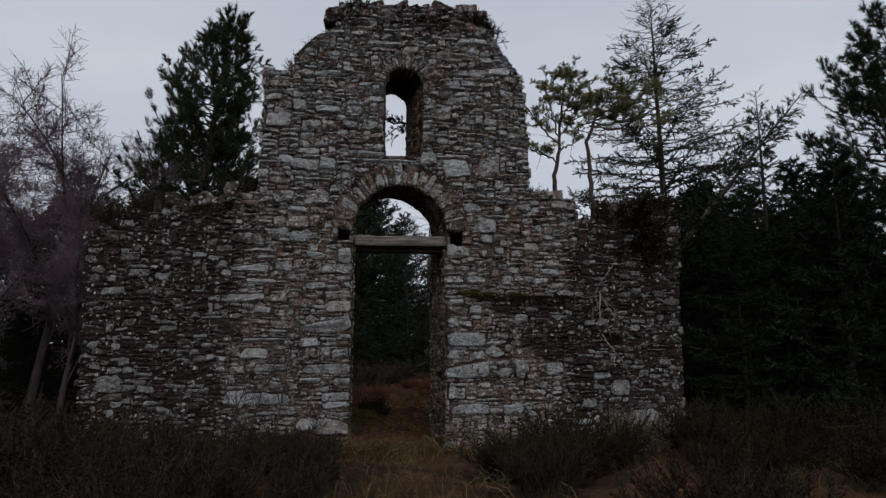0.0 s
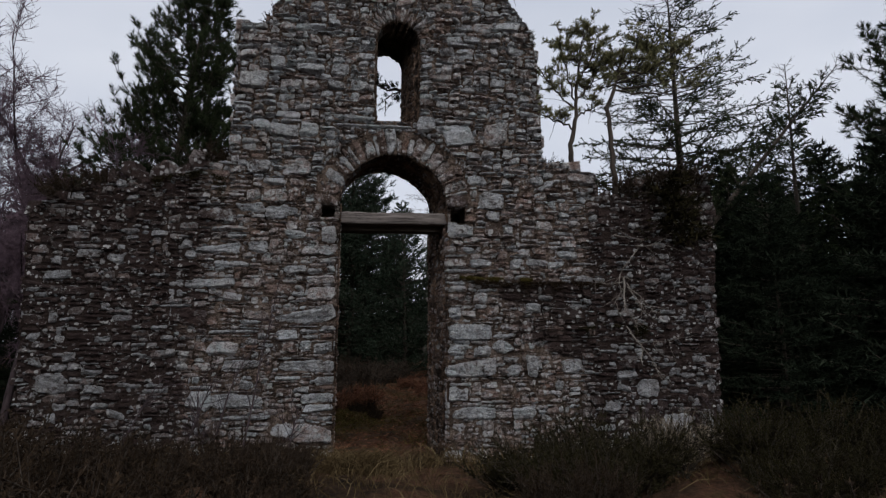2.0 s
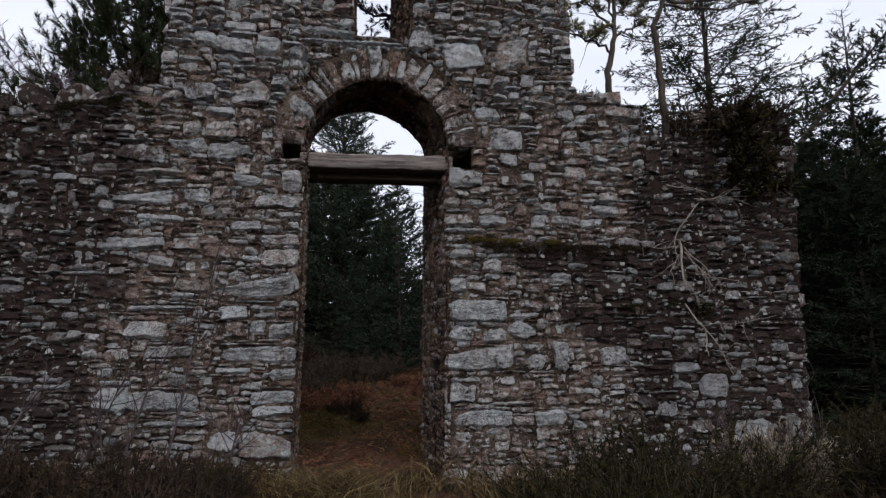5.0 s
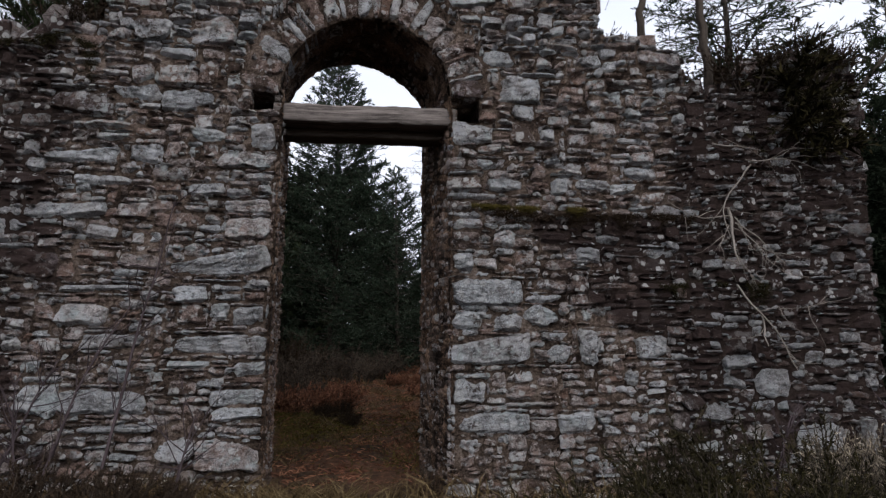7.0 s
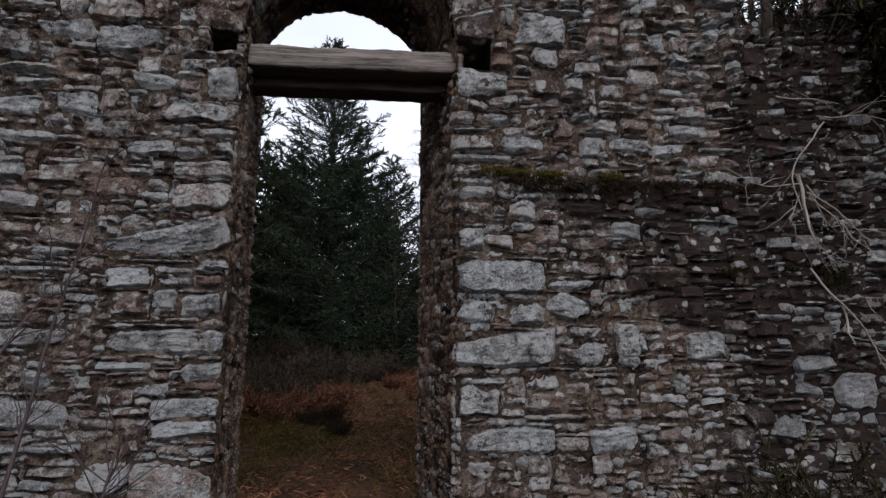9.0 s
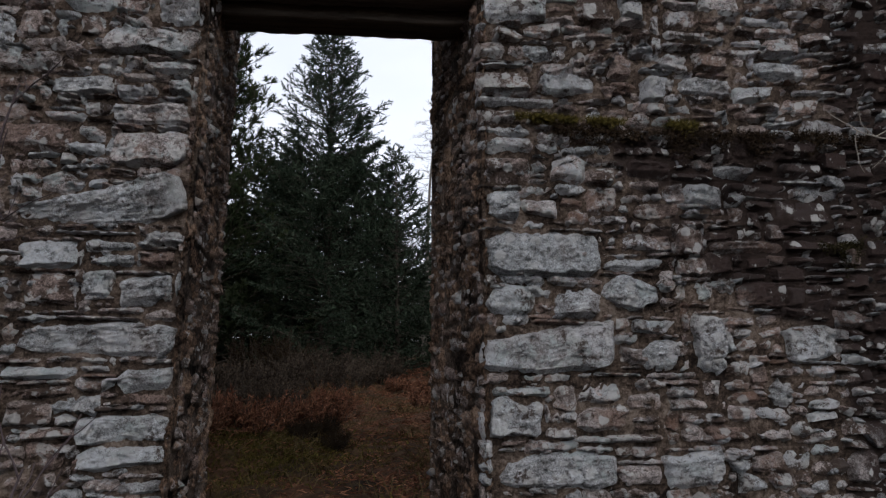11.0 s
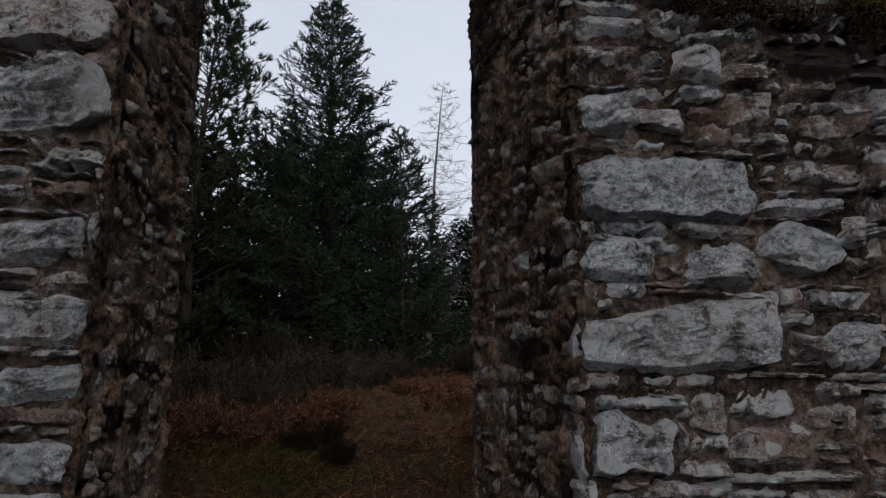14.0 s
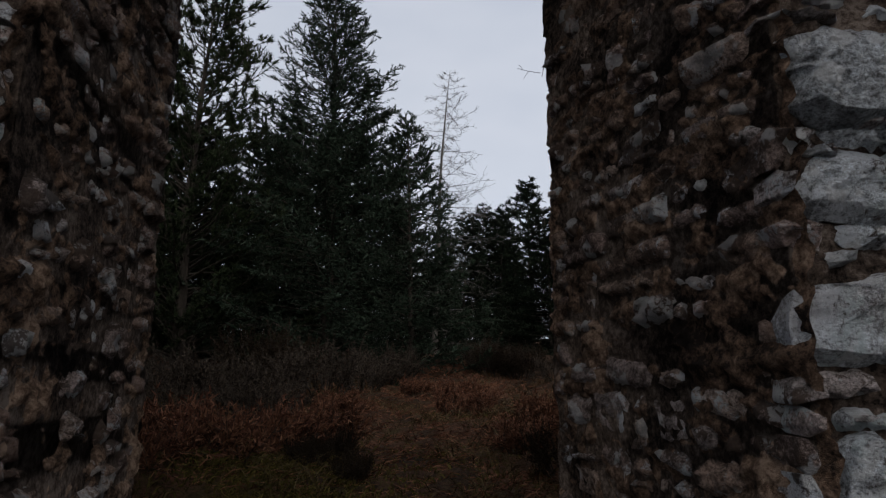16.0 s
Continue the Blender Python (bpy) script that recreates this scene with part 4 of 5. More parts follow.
class Sticks:
    def __init__(self):
        self.rows = []

    def limb(self, rng, a, way, length, r0, r1, n, bend=(0, 0, 0), wander=0.1):
        """A bent, tapering limb in n pieces; returns its points."""
        pts, d, p = [np.array(a, float)], unit(np.array(way, float)), np.array(a, float)
        for i in range(n):
            d = unit(d + np.array(bend) / n + rng.normal(size=3) * wander)
            q = p + d * length / n
            f0, f1 = i / n, (i + 1) / n
            self.rows.append((*p, *q, r0 + (r1 - r0) * f0, r0 + (r1 - r0) * f1))
            pts.append(q)
            p = q
        return np.array(pts)

    def chains(self, sides=6):
        """The limbs as unbroken tubes, each ring shared by the two pieces that meet there."""
        V, F, n0, run = [], [], 0, []
        rows = [np.array(r) for r in self.rows] + [None]
        for r in rows:
            if run and (r is None or np.linalg.norm(r[:3] - run[-1][3:6]) > 1e-9):
                pts = np.array([run[0][:3]] + [q[3:6] for q in run])
                rad = [run[0][6]] + [q[7] for q in run]
                way = np.gradient(pts, axis=0)
                ref = np.array([1.0, 0, 0]) if abs(unit(way[0])[0]) < 0.7 else np.array([0, 1.0, 0])
                for p, d, c in zip(pts, way, rad):
                    a = unit(np.cross(unit(d), ref))
                    b = np.cross(unit(d), a)
                    ang = np.arange(sides) * 2 * math.pi / sides
                    V.append(p + c * (np.cos(ang)[:, None] * a + np.sin(ang)[:, None] * b))
                k = np.arange(sides)
                for i in range(len(run)):
                    o = n0 + i * sides
                    F.append(np.stack([o + k, o + (k + 1) % sides, o + sides + (k + 1) % sides, o + sides + k], 1))
                n0 += len(pts) * sides
                run = []
            if r is not None:
                run.append(r)
        return np.concatenate(V), np.concatenate(F)

    def geo(self, sides=3):
        a = np.array(self.rows)
        return tubes(a[:, :3], a[:, 3:6], a[:, 6], a[:, 7], sides)


def at_pts(pts, f):
    k = min(int(f * (len(pts) - 1)), len(pts) - 2)
    g = f * (len(pts) - 1) - k
    return pts[k] * (1 - g) + pts[k + 1] * g, unit(pts[k + 1] - pts[k])


def finish_tree(name, trunk, wood, shoots, needle, bark, bark_twig, leaf, label, rng, inner=(), filler=(6, 0.2, 0.075)):
    tree = tagged(empty(name), label, "tree")
    V, F = trunk.chains(8)
    part("trunk", mesh("trunk", V, F, bark), tree)
    V, F = wood.geo(3)
    tagged(part("branchwork", mesh("branchwork", V, F, bark_twig), tree), kind="stuff")
    if shoots:
        a = np.array(shoots)
        V, F = spines(rng, a[:, :3], a[:, 3:6], *needle)
        if len(inner):
            b = np.array(inner)
            V2, F2 = spines(rng, b[:, :3], b[:, 3:6], *filler, 1.6)
            V, F = np.concatenate([V, V2]), np.concatenate([F, F2 + len(V)])
        tagged(part("crown", mesh("crown", V, F, leaf, False), tree), kind="stuff")
    return tree


def spruce(seed, h, r, label, n=230, twigs=15, per=24, lean=(0, 0, 0), low=0.04, open_top=0.0, leaf=None, droop=-0.25, rise=0.45, blade=(0.046, 0.015), dense=0.7, taper=0.8, bare=2.0, hug=0.75, sticks=True, filler=(9, 0.1, 0.03)):
    rng = np.random.default_rng(seed)
    trunk, wood, shoots, inner = Sticks(), Sticks(), [], []
    pts = trunk.limb(rng, (0, 0, -0.2), (0, 0, 1), h + 0.2, 0.014 * h, 0.006, 14, lean, 0.012)
    for i in range(n):
        f = low + (1 - low) * (i + rng.random()) / n
        p, up = at_pts(pts, f)
        a = i * 2.399963 + rng.normal() * 0.3
        ln = r * (1 - f) ** taper * rng.uniform(0.7, 1.15) + 0.12
        way = np.array([math.cos(a), math.sin(a), -0.1 + rise * f + rng.normal() * 0.1])
        br = wood.limb(rng, p, way, ln, 0.004 + 0.008 * ln, 0.003, 5 if sticks else 3, (0, 0, droop + 0.75 * rise), 0.06)
        m = max(4, int(twigs * (0.35 + ln / r)))
        for k in range(m):
            g = rng.uniform(0.12, 1.0) ** 0.7
            if g < open_top * f:
                continue
            q, d = at_pts(br, min(g, 0.999))
            s = unit(np.cross(d, (0, 0, 1))) * (1 if k % 2 else -1)
            w = unit(d * rng.uniform(0.5, 1.2) + s * rng.uniform(0.3, 1.0) + np.array([0, 0, rng.uniform(-0.35, 0.3)]))
            tl = (0.13 + 0.27 * ln * (1.05 - g)) * rng.uniform(0.6, 1.3)
            e = q + w * tl
            if sticks:
                wood.rows.append((*q, *e, 0.004, 0.002))
            if f > bare:
                continue
            shoots.append((*q, *e))
            if tl > 0.16:
                for _ in range(2):
                    c = q + (e - q) * rng.uniform(0.3, 0.9)
                    e2 = c + unit(w + rng.normal(size=3) * 0.55) * tl * 0.5
                    shoots.append((*c, *e2))
        if f < bare:
            shoots += [(*br[-2], *br[-1]), (*br[-3], *br[-2])]
        if f < dense:
            inner += [(*br[k], *br[k + 1]) for k in range(len(br) - 1)]
    return finish_tree("spruce_tree", trunk, wood, shoots, (per, *blade, hug), BARK, BARK, leaf or SPRUCE, label, rng, inner, filler)


def pine(seed, h, r, label, n=90, low=0.25, per=46, needle=0.085, dense=0.6, brush=9, wide=0.015):
    """A young pine: rising branches that end in brushes of long needles."""
    rng = np.random.default_rng(seed)
    trunk, wood, shoots, inner = Sticks(), Sticks(), [], []
    pts = trunk.limb(rng, (0, 0, -0.2), (0, 0, 1), h + 0.2, 0.018 * h, 0.008, 14, (0, 0, 0), 0.03)
    for i in range(n):
        f = low + (1 - low) * (i + rng.random()) / n
        p, _ = at_pts(pts, f)
        a = i * 2.399963 + rng.normal() * 0.4
        ln = r * (1 - f) ** 0.55 * rng.uniform(0.6, 1.15) + 0.15
        br = wood.limb(rng, p, (math.cos(a), math.sin(a), rng.uniform(0.1, 0.7)), ln, 0.005 + 0.011 * ln, 0.004, 6, (0, 0, 0.5), 0.13)
        for k in range(max(2, int(brush * ln / r) + brush // 4)):
            q, d = at_pts(br, min(rng.uniform(0.35, 1.0), 0.999))
            w = unit(d + rng.normal(size=3) * 0.6 + np.array([0, 0, 0.5]))
            tw = wood.limb(rng, q, w, rng.uniform(0.12, 0.34), 0.005, 0.003, 2, (0, 0, 0.4), 0.1)
            shoots.append((*tw[1], *tw[2]))
            for _ in range(2):
                e = tw[1] + unit(w + rng.normal(size=3) * 0.5 + np.array([0, 0, 0.4])) * rng.uniform(0.07, 0.16)
                shoots.append((*tw[1], *e))
        shoots.append((*br[-2], *br[-1]))
        if f < dense:
            inner += [(*br[k], *br[k + 1]) for k in range(1, 5)]
    return finish_tree("pine_tree", trunk, wood, shoots, (per, needle, wide, 0.8), BARK, BARK, PINE, label, rng, inner, (18, 0.11, 0.013))


def larch(seed, h, r, label, n=120):
    """Bare in winter: a straight stem with thin, knobbly, upswept branches."""
    rng = np.random.default_rng(seed)
    trunk, wood = Sticks(), Sticks()
    pts = trunk.limb(rng, (0, 0, -0.2), (0, 0, 1), h + 0.2, 0.011 * h, 0.004, 14, (0, 0, 0), 0.015)
    for i in range(n):
        f = 0.1 + 0.89 * (i + rng.random()) / n
        p, _ = at_pts(pts, f)
        a = i * 2.399963 + rng.normal() * 0.4
        ln = r * (1 - f) ** 0.75 * rng.uniform(0.6, 1.15) + 0.1
        br = wood.limb(rng, p, (math.cos(a), math.sin(a), rng.uniform(-0.2, 0.25)), ln, 0.003 + 0.005 * ln, 0.0025, 6, (0, 0, 0.05), 0.1)
        for k in range(int(5 + 9 * ln / r)):
            q, d = at_pts(br, rng.uniform(0.15, 0.99))
            tw = wood.limb(rng, q, unit(d + rng.normal(size=3) * 0.6), ln * rng.uniform(0.12, 0.4), 0.0035, 0.0022, 3, (0, 0, 0.1), 0.2)
            for _ in range(2):
                e = tw[1] + unit(rng.normal(size=3) + d) * rng.uniform(0.05, 0.14)
                wood.rows.append((*tw[1], *e, 0.0028, 0.002))
    return finish_tree("larch_tree", trunk, wood, [], None, BARK_GREY, BARK_GREY, None, label, rng)


def birch(seed, h, label, limbs=9):
    """Bare birch: a dark stem that opens early into a fan of rising limbs and very fine twigs."""
    rng = np.random.default_rng(seed)
    trunk, wood = Sticks(), Sticks()
    pts = trunk.limb(rng, (0, 0, -0.2), (0.05, 0, 1), 0.8 * h, 0.014 * h, 0.010, 12, (0.15, 0, 0), 0.04)
    boughs = [(pts, 0.45)]
    for i in range(limbs):
        f = 0.22 + 0.6 * (i + rng.random()) / limbs
        p, _ = at_pts(pts, f)
        a = i * 2.399963 + rng.normal() * 0.3
        boughs.append((trunk.limb(rng, p, (0.5 * math.cos(a), 0.5 * math.sin(a), 1), h * rng.uniform(0.45, 0.6) * (1.15 - 0.5 * f), 0.022, 0.006, 8, (0.35 * math.cos(a), 0.35 * math.sin(a), 0.0), 0.10), 0.2))
    for bough, lo in boughs:
        for k in range(20):
            q, d = at_pts(bough, lo + (0.99 - lo) * (k + rng.random()) / 20)
            b2 = wood.limb(rng, q, unit(d + rng.normal(size=3) * 0.75), h * rng.uniform(0.08, 0.17), 0.007, 0.003, 5, (0, 0, 0.05), 0.08)
            for j in range(17):
                q2, d2 = at_pts(b2, rng.uniform(0.1, 0.99))
                b3 = wood.limb(rng, q2, unit(d2 + rng.normal(size=3) * 0.65), rng.uniform(0.14, 0.34), 0.0036, 0.0026, 3, (0, 0, -0.12), 0.22)
                for _ in range(3):
                    c = b3[rng.integers(0, 3)]
                    e = c + unit(b3[-1] - b3[0] + rng.normal(size=3) * 0.3) * rng.uniform(0.08, 0.2)
                    wood.rows.append((*c, *e, 0.0028, 0.0021))
    return finish_tree("birch_tree", trunk, wood, [], None, TWIG_DARK, TWIG, None, label, rng)


def stand(tree, x, y, turn=0.0, size=1.0, z=None):
    tree.matrix_basis = pose(x, y, height(x, y).item() if z is None else z, 0, 0, turn) @ Matrix.Scale(size, 4)
    return tree


def again(tree, x, y, turn, size):
    ob = copy_thing(tree, pose(x, y, height(x, y).item(), 0, 0, turn))
    ob.scale = (size, size, size)
    return ob


def again_at(tree, m, size):
    ob = copy_thing(tree, m)
    ob.scale = (size, size, size)
    return ob


# seen through the doorway
stand(spruce(101, 7.35, 2.6, "tall blue-green spruce with drooping lower boughs behind the doorway", n=360, twigs=15, per=20, taper=0.76, dense=0.62, open_top=0.28, rise=0.7, blade=(0.046, 0.013), filler=(14, 0.13, 0.04)), -1.12, 10.0, 0, 1.0, 0.75)
stand(spruce(102, 4.6, 1.5, "young spruce with open upswept shoots beside the tall spruce", n=150, twigs=12, per=18, open_top=0.4, rise=0.8, dense=0.45), 0.36, 9.2, 60, 1.0, 0.66)
back_pine = stand(pine(103, 6.8, 2.0, "dark pine with upright brushes of needles behind the ruin", n=220, low=0.05, per=20, dense=0.8), -3.35, 9.2, 0, 1.0, 0.7)
stand(larch(104, 7.6, 2.3, "slender bare larch standing among the conifers", n=150), 1.02, 13.4, 0, 1.0, 1.0)
dark_spruce = stand(spruce(105, 4.2, 1.7, "dark dense spruce in the woodland edge", n=180, twigs=10, per=14, blade=(0.07, 0.013), dense=0.85, leaf=SPRUCE_SHADE, sticks=False, filler=(14, 0.14, 0.03)), 3.3, 11.6, 0, 0.82, 0.88)
far_spruce = stand(spruce(115, 6.0, 2.2, "dark spruce in the wood beyond", n=130, twigs=6, per=9, blade=(0.12, 0.028), dense=0.95, low=0.01, leaf=SPRUCE_SHADE, sticks=False, filler=(14, 0.18, 0.045)), -3.6, 15.5)
# to the one side of the ruin
stand(spruce(106, 9.3, 3.0, "sparse spruce with long bare-tipped shoots behind the wall", n=260, twigs=14, per=15, blade=(0.052, 0.014), open_top=0.2, rise=0.38, dense=0.6, taper=0.6, bare=0.88, filler=(9, 0.13, 0.04), leaf=PINE), 5.95, 5.4, 20)
leaner = spruce(116, 7.4, 0.5, "thin spruce stem with sparse needles", n=90, twigs=6, per=14, open_top=0.2, rise=0.8, dense=0.3, taper=0.45, low=0.3, bare=0.93, blade=(0.05, 0.016), leaf=PINE)
tagged(again_at(leaner, pose(6.95, 3.3, 0.3, 0, 0, 75), 0.82), "thin upright spruce with a bare leader")
leaner.matrix_basis = pose(2.95, 3.0, 0.6, 0, 41, 0)
tagged(leaner, "thin spruce leaning far over with sparse needles")
big_dark = stand(pine(107, 6.9, 2.2, "broad dark pine at the clearing's edge", n=260, low=0.02, per=36, wide=0.008, dense=0.85), 7.9, 1.6, 40)
# and to the other
stand(pine(108, 7.0, 1.75, "bushy pine with upright shoots behind the broken wall", n=330, low=0.06, per=40, dense=0.8, wide=0.007, needle=0.075), -3.42, 2.7, 70)
bare = stand(birch(109, 6.3, "bare birch with a dark stem and fine purplish twigs"), -5.4, 2.2, 0, 0.94)
for ob, group in ((dark_spruce, "dark spruces at the woodland edge"), (far_spruce, "spruces in the wood beyond"), (back_pine, "pines behind the ruin"), (bare, "bare birches beside the ruin")):
    tagged(ob, group=group)


def along(rng, sticks, points, r0, r1, wob=0.006, k=6):
    """A limb that follows the given corners, a little unevenly; returns its points."""
    pts = []
    for p, q in zip(points[:-1], points[1:]):
        pts += [np.array(p) + (np.array(q) - np.array(p)) * i / k for i in range(k)]
    pts = [p + rng.normal(size=3) * wob for p in pts] + [np.array(points[-1], float)]
    n = len(pts) - 1
    for i in range(n):
        sticks.rows.append((*pts[i], *pts[i + 1], r0 + (r1 - r0) * i / n, r0 + (r1 - r0) * (i + 1) / n))
    return np.array(pts)


def wall_pine(seed, label, stem, r, limbs):
    """A stunted pine: bare crooked limbs that carry flat plates of short needle tufts. limbs: share of the stem, tip, number of sprays."""
    rng = np.random.default_rng(seed)
    trunk, wood, shoots = Sticks(), Sticks(), []
    pts = along(rng, trunk, stem, r, 0.25 * r, 0.008)
    for f, tip, sprays in limbs:
        p, d = at_pts(pts, f)
        tip = np.array(tip, float)
        mid = (p + tip) / 2 + [0, 0, -0.10 * np.linalg.norm(tip - p)] + rng.normal(size=3) * 0.02
        limb = along(rng, trunk, [p, mid, tip], 0.42 * r * (1.1 - 0.5 * f), 0.006, 0.012, 5)
        for k in range(int(1.2 * sprays)):
            q, e = at_pts(limb, rng.uniform(0.55, 0.999) if k % 4 else rng.uniform(0.3, 0.6))
            tw = wood.limb(rng, q, unit(e * 0.4 + rng.normal(size=3) * [1.0, 1.0, 0.2] + [0, 0, 0.15]), rng.uniform(0.12, 0.30), 0.005, 0.003, 4, (0, 0, 0.35), 0.15)
            for c in (tw[2], tw[3], tw[4], tw[4]):
                for _ in range(4):
                    t2 = c + unit(rng.normal(size=3) * [0.8, 0.8, 0.3] + [0, 0, 0.55]) * rng.uniform(0.03, 0.07)
                    wood.rows.append((*c, *t2, 0.003, 0.002))
                    shoots.append((*c, *t2))
        for _ in range(3):
            q, e = at_pts(limb, rng.uniform(0.2, 0.8))
            wood.limb(rng, q, unit(e + rng.normal(size=3) * 0.8), rng.uniform(0.1, 0.3), 0.004, 0.0015, 4, (0, 0, 0), 0.2)
    return finish_tree("pine_tree", trunk, wood, shoots, (20, 0.036, 0.005, 1.0), BARK, BARK, PINE_PALE, label, rng)


# wall-top pines
stand(wall_pine(110, "stunted dark-stemmed pine with a flat pale crown on the wall top", [(0, 0, -0.15), (0.02, 0, 0.3), (0.09, 0, 0.72), (0.14, 0.02, 1.2), (0.22, 0, 1.7)], 0.036,
                [(0.40, (-0.33, 0.0, 0.74), 10), (0.55, (-0.36, 0.1, 1.48), 15), (0.6, (-0.12, -0.12, 1.66), 13), (0.62, (0.46, 0.1, 1.42), 13), (0.72, (0.34, -0.15, 1.64), 13), (0.78, (0.60, 0.12, 1.60), 12),
                 (0.85, (0.02, 0.2, 1.80), 13), (0.5, (0.38, 0.0, 1.0), 5), (0.98, (0.25, 0.0, 1.86), 9)]), 2.02, 0.10, 0, 1.0, 3.10)
stand(wall_pine(111, "stunted pine with a fan of pale tufted boughs", [(0, 0, -0.15), (-0.02, 0, 0.8), (-0.05, 0, 1.5), (0.12, 0.02, 2.0), (0.2, 0, 2.3)], 0.040,
                [(0.66, (-0.27, 0.0, 1.80), 8), (0.72, (0.10, 0.15, 2.25), 11), (0.70, (0.38, 0.0, 2.38), 12), (0.68, (0.68, 0.1, 2.46), 13), (0.66, (0.98, 0.0, 2.40), 13), (0.64, (1.16, 0.1, 2.15), 12),
                 (0.62, (1.14, -0.1, 1.85), 9), (0.72, (0.60, -0.15, 2.05), 9), (0.75, (0.34, 0.15, 1.92), 7)]), 2.56, 0.12, 0, 1.0, 2.45)

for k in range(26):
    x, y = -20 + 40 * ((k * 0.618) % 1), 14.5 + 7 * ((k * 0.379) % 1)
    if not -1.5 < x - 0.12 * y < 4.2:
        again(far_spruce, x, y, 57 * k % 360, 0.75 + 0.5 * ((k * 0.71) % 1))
# the outer near ones stand out of view, added to shade the clearing's sides
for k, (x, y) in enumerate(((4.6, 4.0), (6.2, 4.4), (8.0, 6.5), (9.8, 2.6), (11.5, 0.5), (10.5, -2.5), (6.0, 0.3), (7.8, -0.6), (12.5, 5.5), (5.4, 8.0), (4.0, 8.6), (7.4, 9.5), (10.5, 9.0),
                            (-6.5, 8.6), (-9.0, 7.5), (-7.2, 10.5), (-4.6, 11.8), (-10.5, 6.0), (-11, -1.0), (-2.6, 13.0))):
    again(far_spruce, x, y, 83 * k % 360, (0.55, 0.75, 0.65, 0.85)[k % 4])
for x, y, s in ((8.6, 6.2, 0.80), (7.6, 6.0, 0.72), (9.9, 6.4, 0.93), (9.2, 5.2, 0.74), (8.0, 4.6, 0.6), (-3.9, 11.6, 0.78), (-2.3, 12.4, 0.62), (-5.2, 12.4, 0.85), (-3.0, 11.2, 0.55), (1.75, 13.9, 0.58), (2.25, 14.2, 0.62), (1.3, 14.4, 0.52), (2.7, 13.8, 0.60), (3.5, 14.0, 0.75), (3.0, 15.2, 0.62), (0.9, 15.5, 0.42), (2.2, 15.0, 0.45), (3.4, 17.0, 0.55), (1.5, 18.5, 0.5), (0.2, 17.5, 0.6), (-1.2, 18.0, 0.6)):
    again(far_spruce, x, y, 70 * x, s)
# (8.3, -0.8) is out of view too, added to darken the right side
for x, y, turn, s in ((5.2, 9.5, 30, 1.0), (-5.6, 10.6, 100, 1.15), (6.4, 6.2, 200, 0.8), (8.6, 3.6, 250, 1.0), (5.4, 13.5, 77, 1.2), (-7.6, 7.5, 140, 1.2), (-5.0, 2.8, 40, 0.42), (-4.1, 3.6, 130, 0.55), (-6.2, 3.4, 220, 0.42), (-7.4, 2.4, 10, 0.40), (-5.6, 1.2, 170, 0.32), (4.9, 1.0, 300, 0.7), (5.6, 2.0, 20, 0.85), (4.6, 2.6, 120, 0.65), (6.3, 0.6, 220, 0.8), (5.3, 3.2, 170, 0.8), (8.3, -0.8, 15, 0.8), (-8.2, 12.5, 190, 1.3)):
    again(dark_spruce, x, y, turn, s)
for x, y, turn, s in ((-5.0, 8.6, 80, 0.95),):
    again(back_pine, x, y, turn, s)
again(dark_spruce, 2.75, 12.2, 30, 0.5)
for x, y, turn, s in ((-4.8, 3.6, 120, 0.72), (-4.6, 1.5, 20, 0.6), (-6.9, 3.2, 200, 0.85), (-5.6, 0.7, 60, 0.6), (-7.0, 1.2, 310, 0.62)):
    again(bare, x, y, turn, s)


# ---- undergrowth ----
def bush(seed, r, h, label, leaf, name="gorse_bush", stems=40, twigs=14, per=24, needle=0.032, wide=0.006):
    rng = np.random.default_rng(seed)
    wood, shoots = Sticks(), []
    for i in range(stems):
        a, q = rng.uniform(0, 2 * math.pi), math.sqrt(rng.random())
        base = (0.45 * r * q * math.cos(a), 0.45 * r * q * math.sin(a), -0.05)
        ln = h * rng.uniform(0.6, 1.1)
        st = wood.limb(rng, base, (0.9 * q * r / h * math.cos(a), 0.9 * q * r / h * math.sin(a), 1), ln, 0.009, 0.003, 4, (0, 0, 0.2), 0.12)
        for k in range(twigs):
            p, d = at_pts(st, rng.uniform(0.25, 0.999))
            tw = wood.limb(rng, p, unit(d + rng.normal(size=3) * 0.5), rng.uniform(0.08, 0.26), 0.003, 0.0015, 1, (0, 0, 0.3), 0.1)
            mid = (tw[0] + tw[1]) / 2
            shoots.append((*tw[0], *mid))
            shoots.append((*mid, *tw[1]))
    tree = tagged(empty(name), label, "bush")
    V, F = wood.geo(3)
    tagged(part("stem_tangle", mesh("stem_tangle", V, F, BARK), tree), kind="stuff")
    a = np.array(shoots)
    V, F = spines(rng, a[:, :3], a[:, 3:6], per, needle, wide, 1.1)
    tagged(part("foliage", mesh("foliage", V, F, leaf, False), tree), kind="stuff")
    return tree


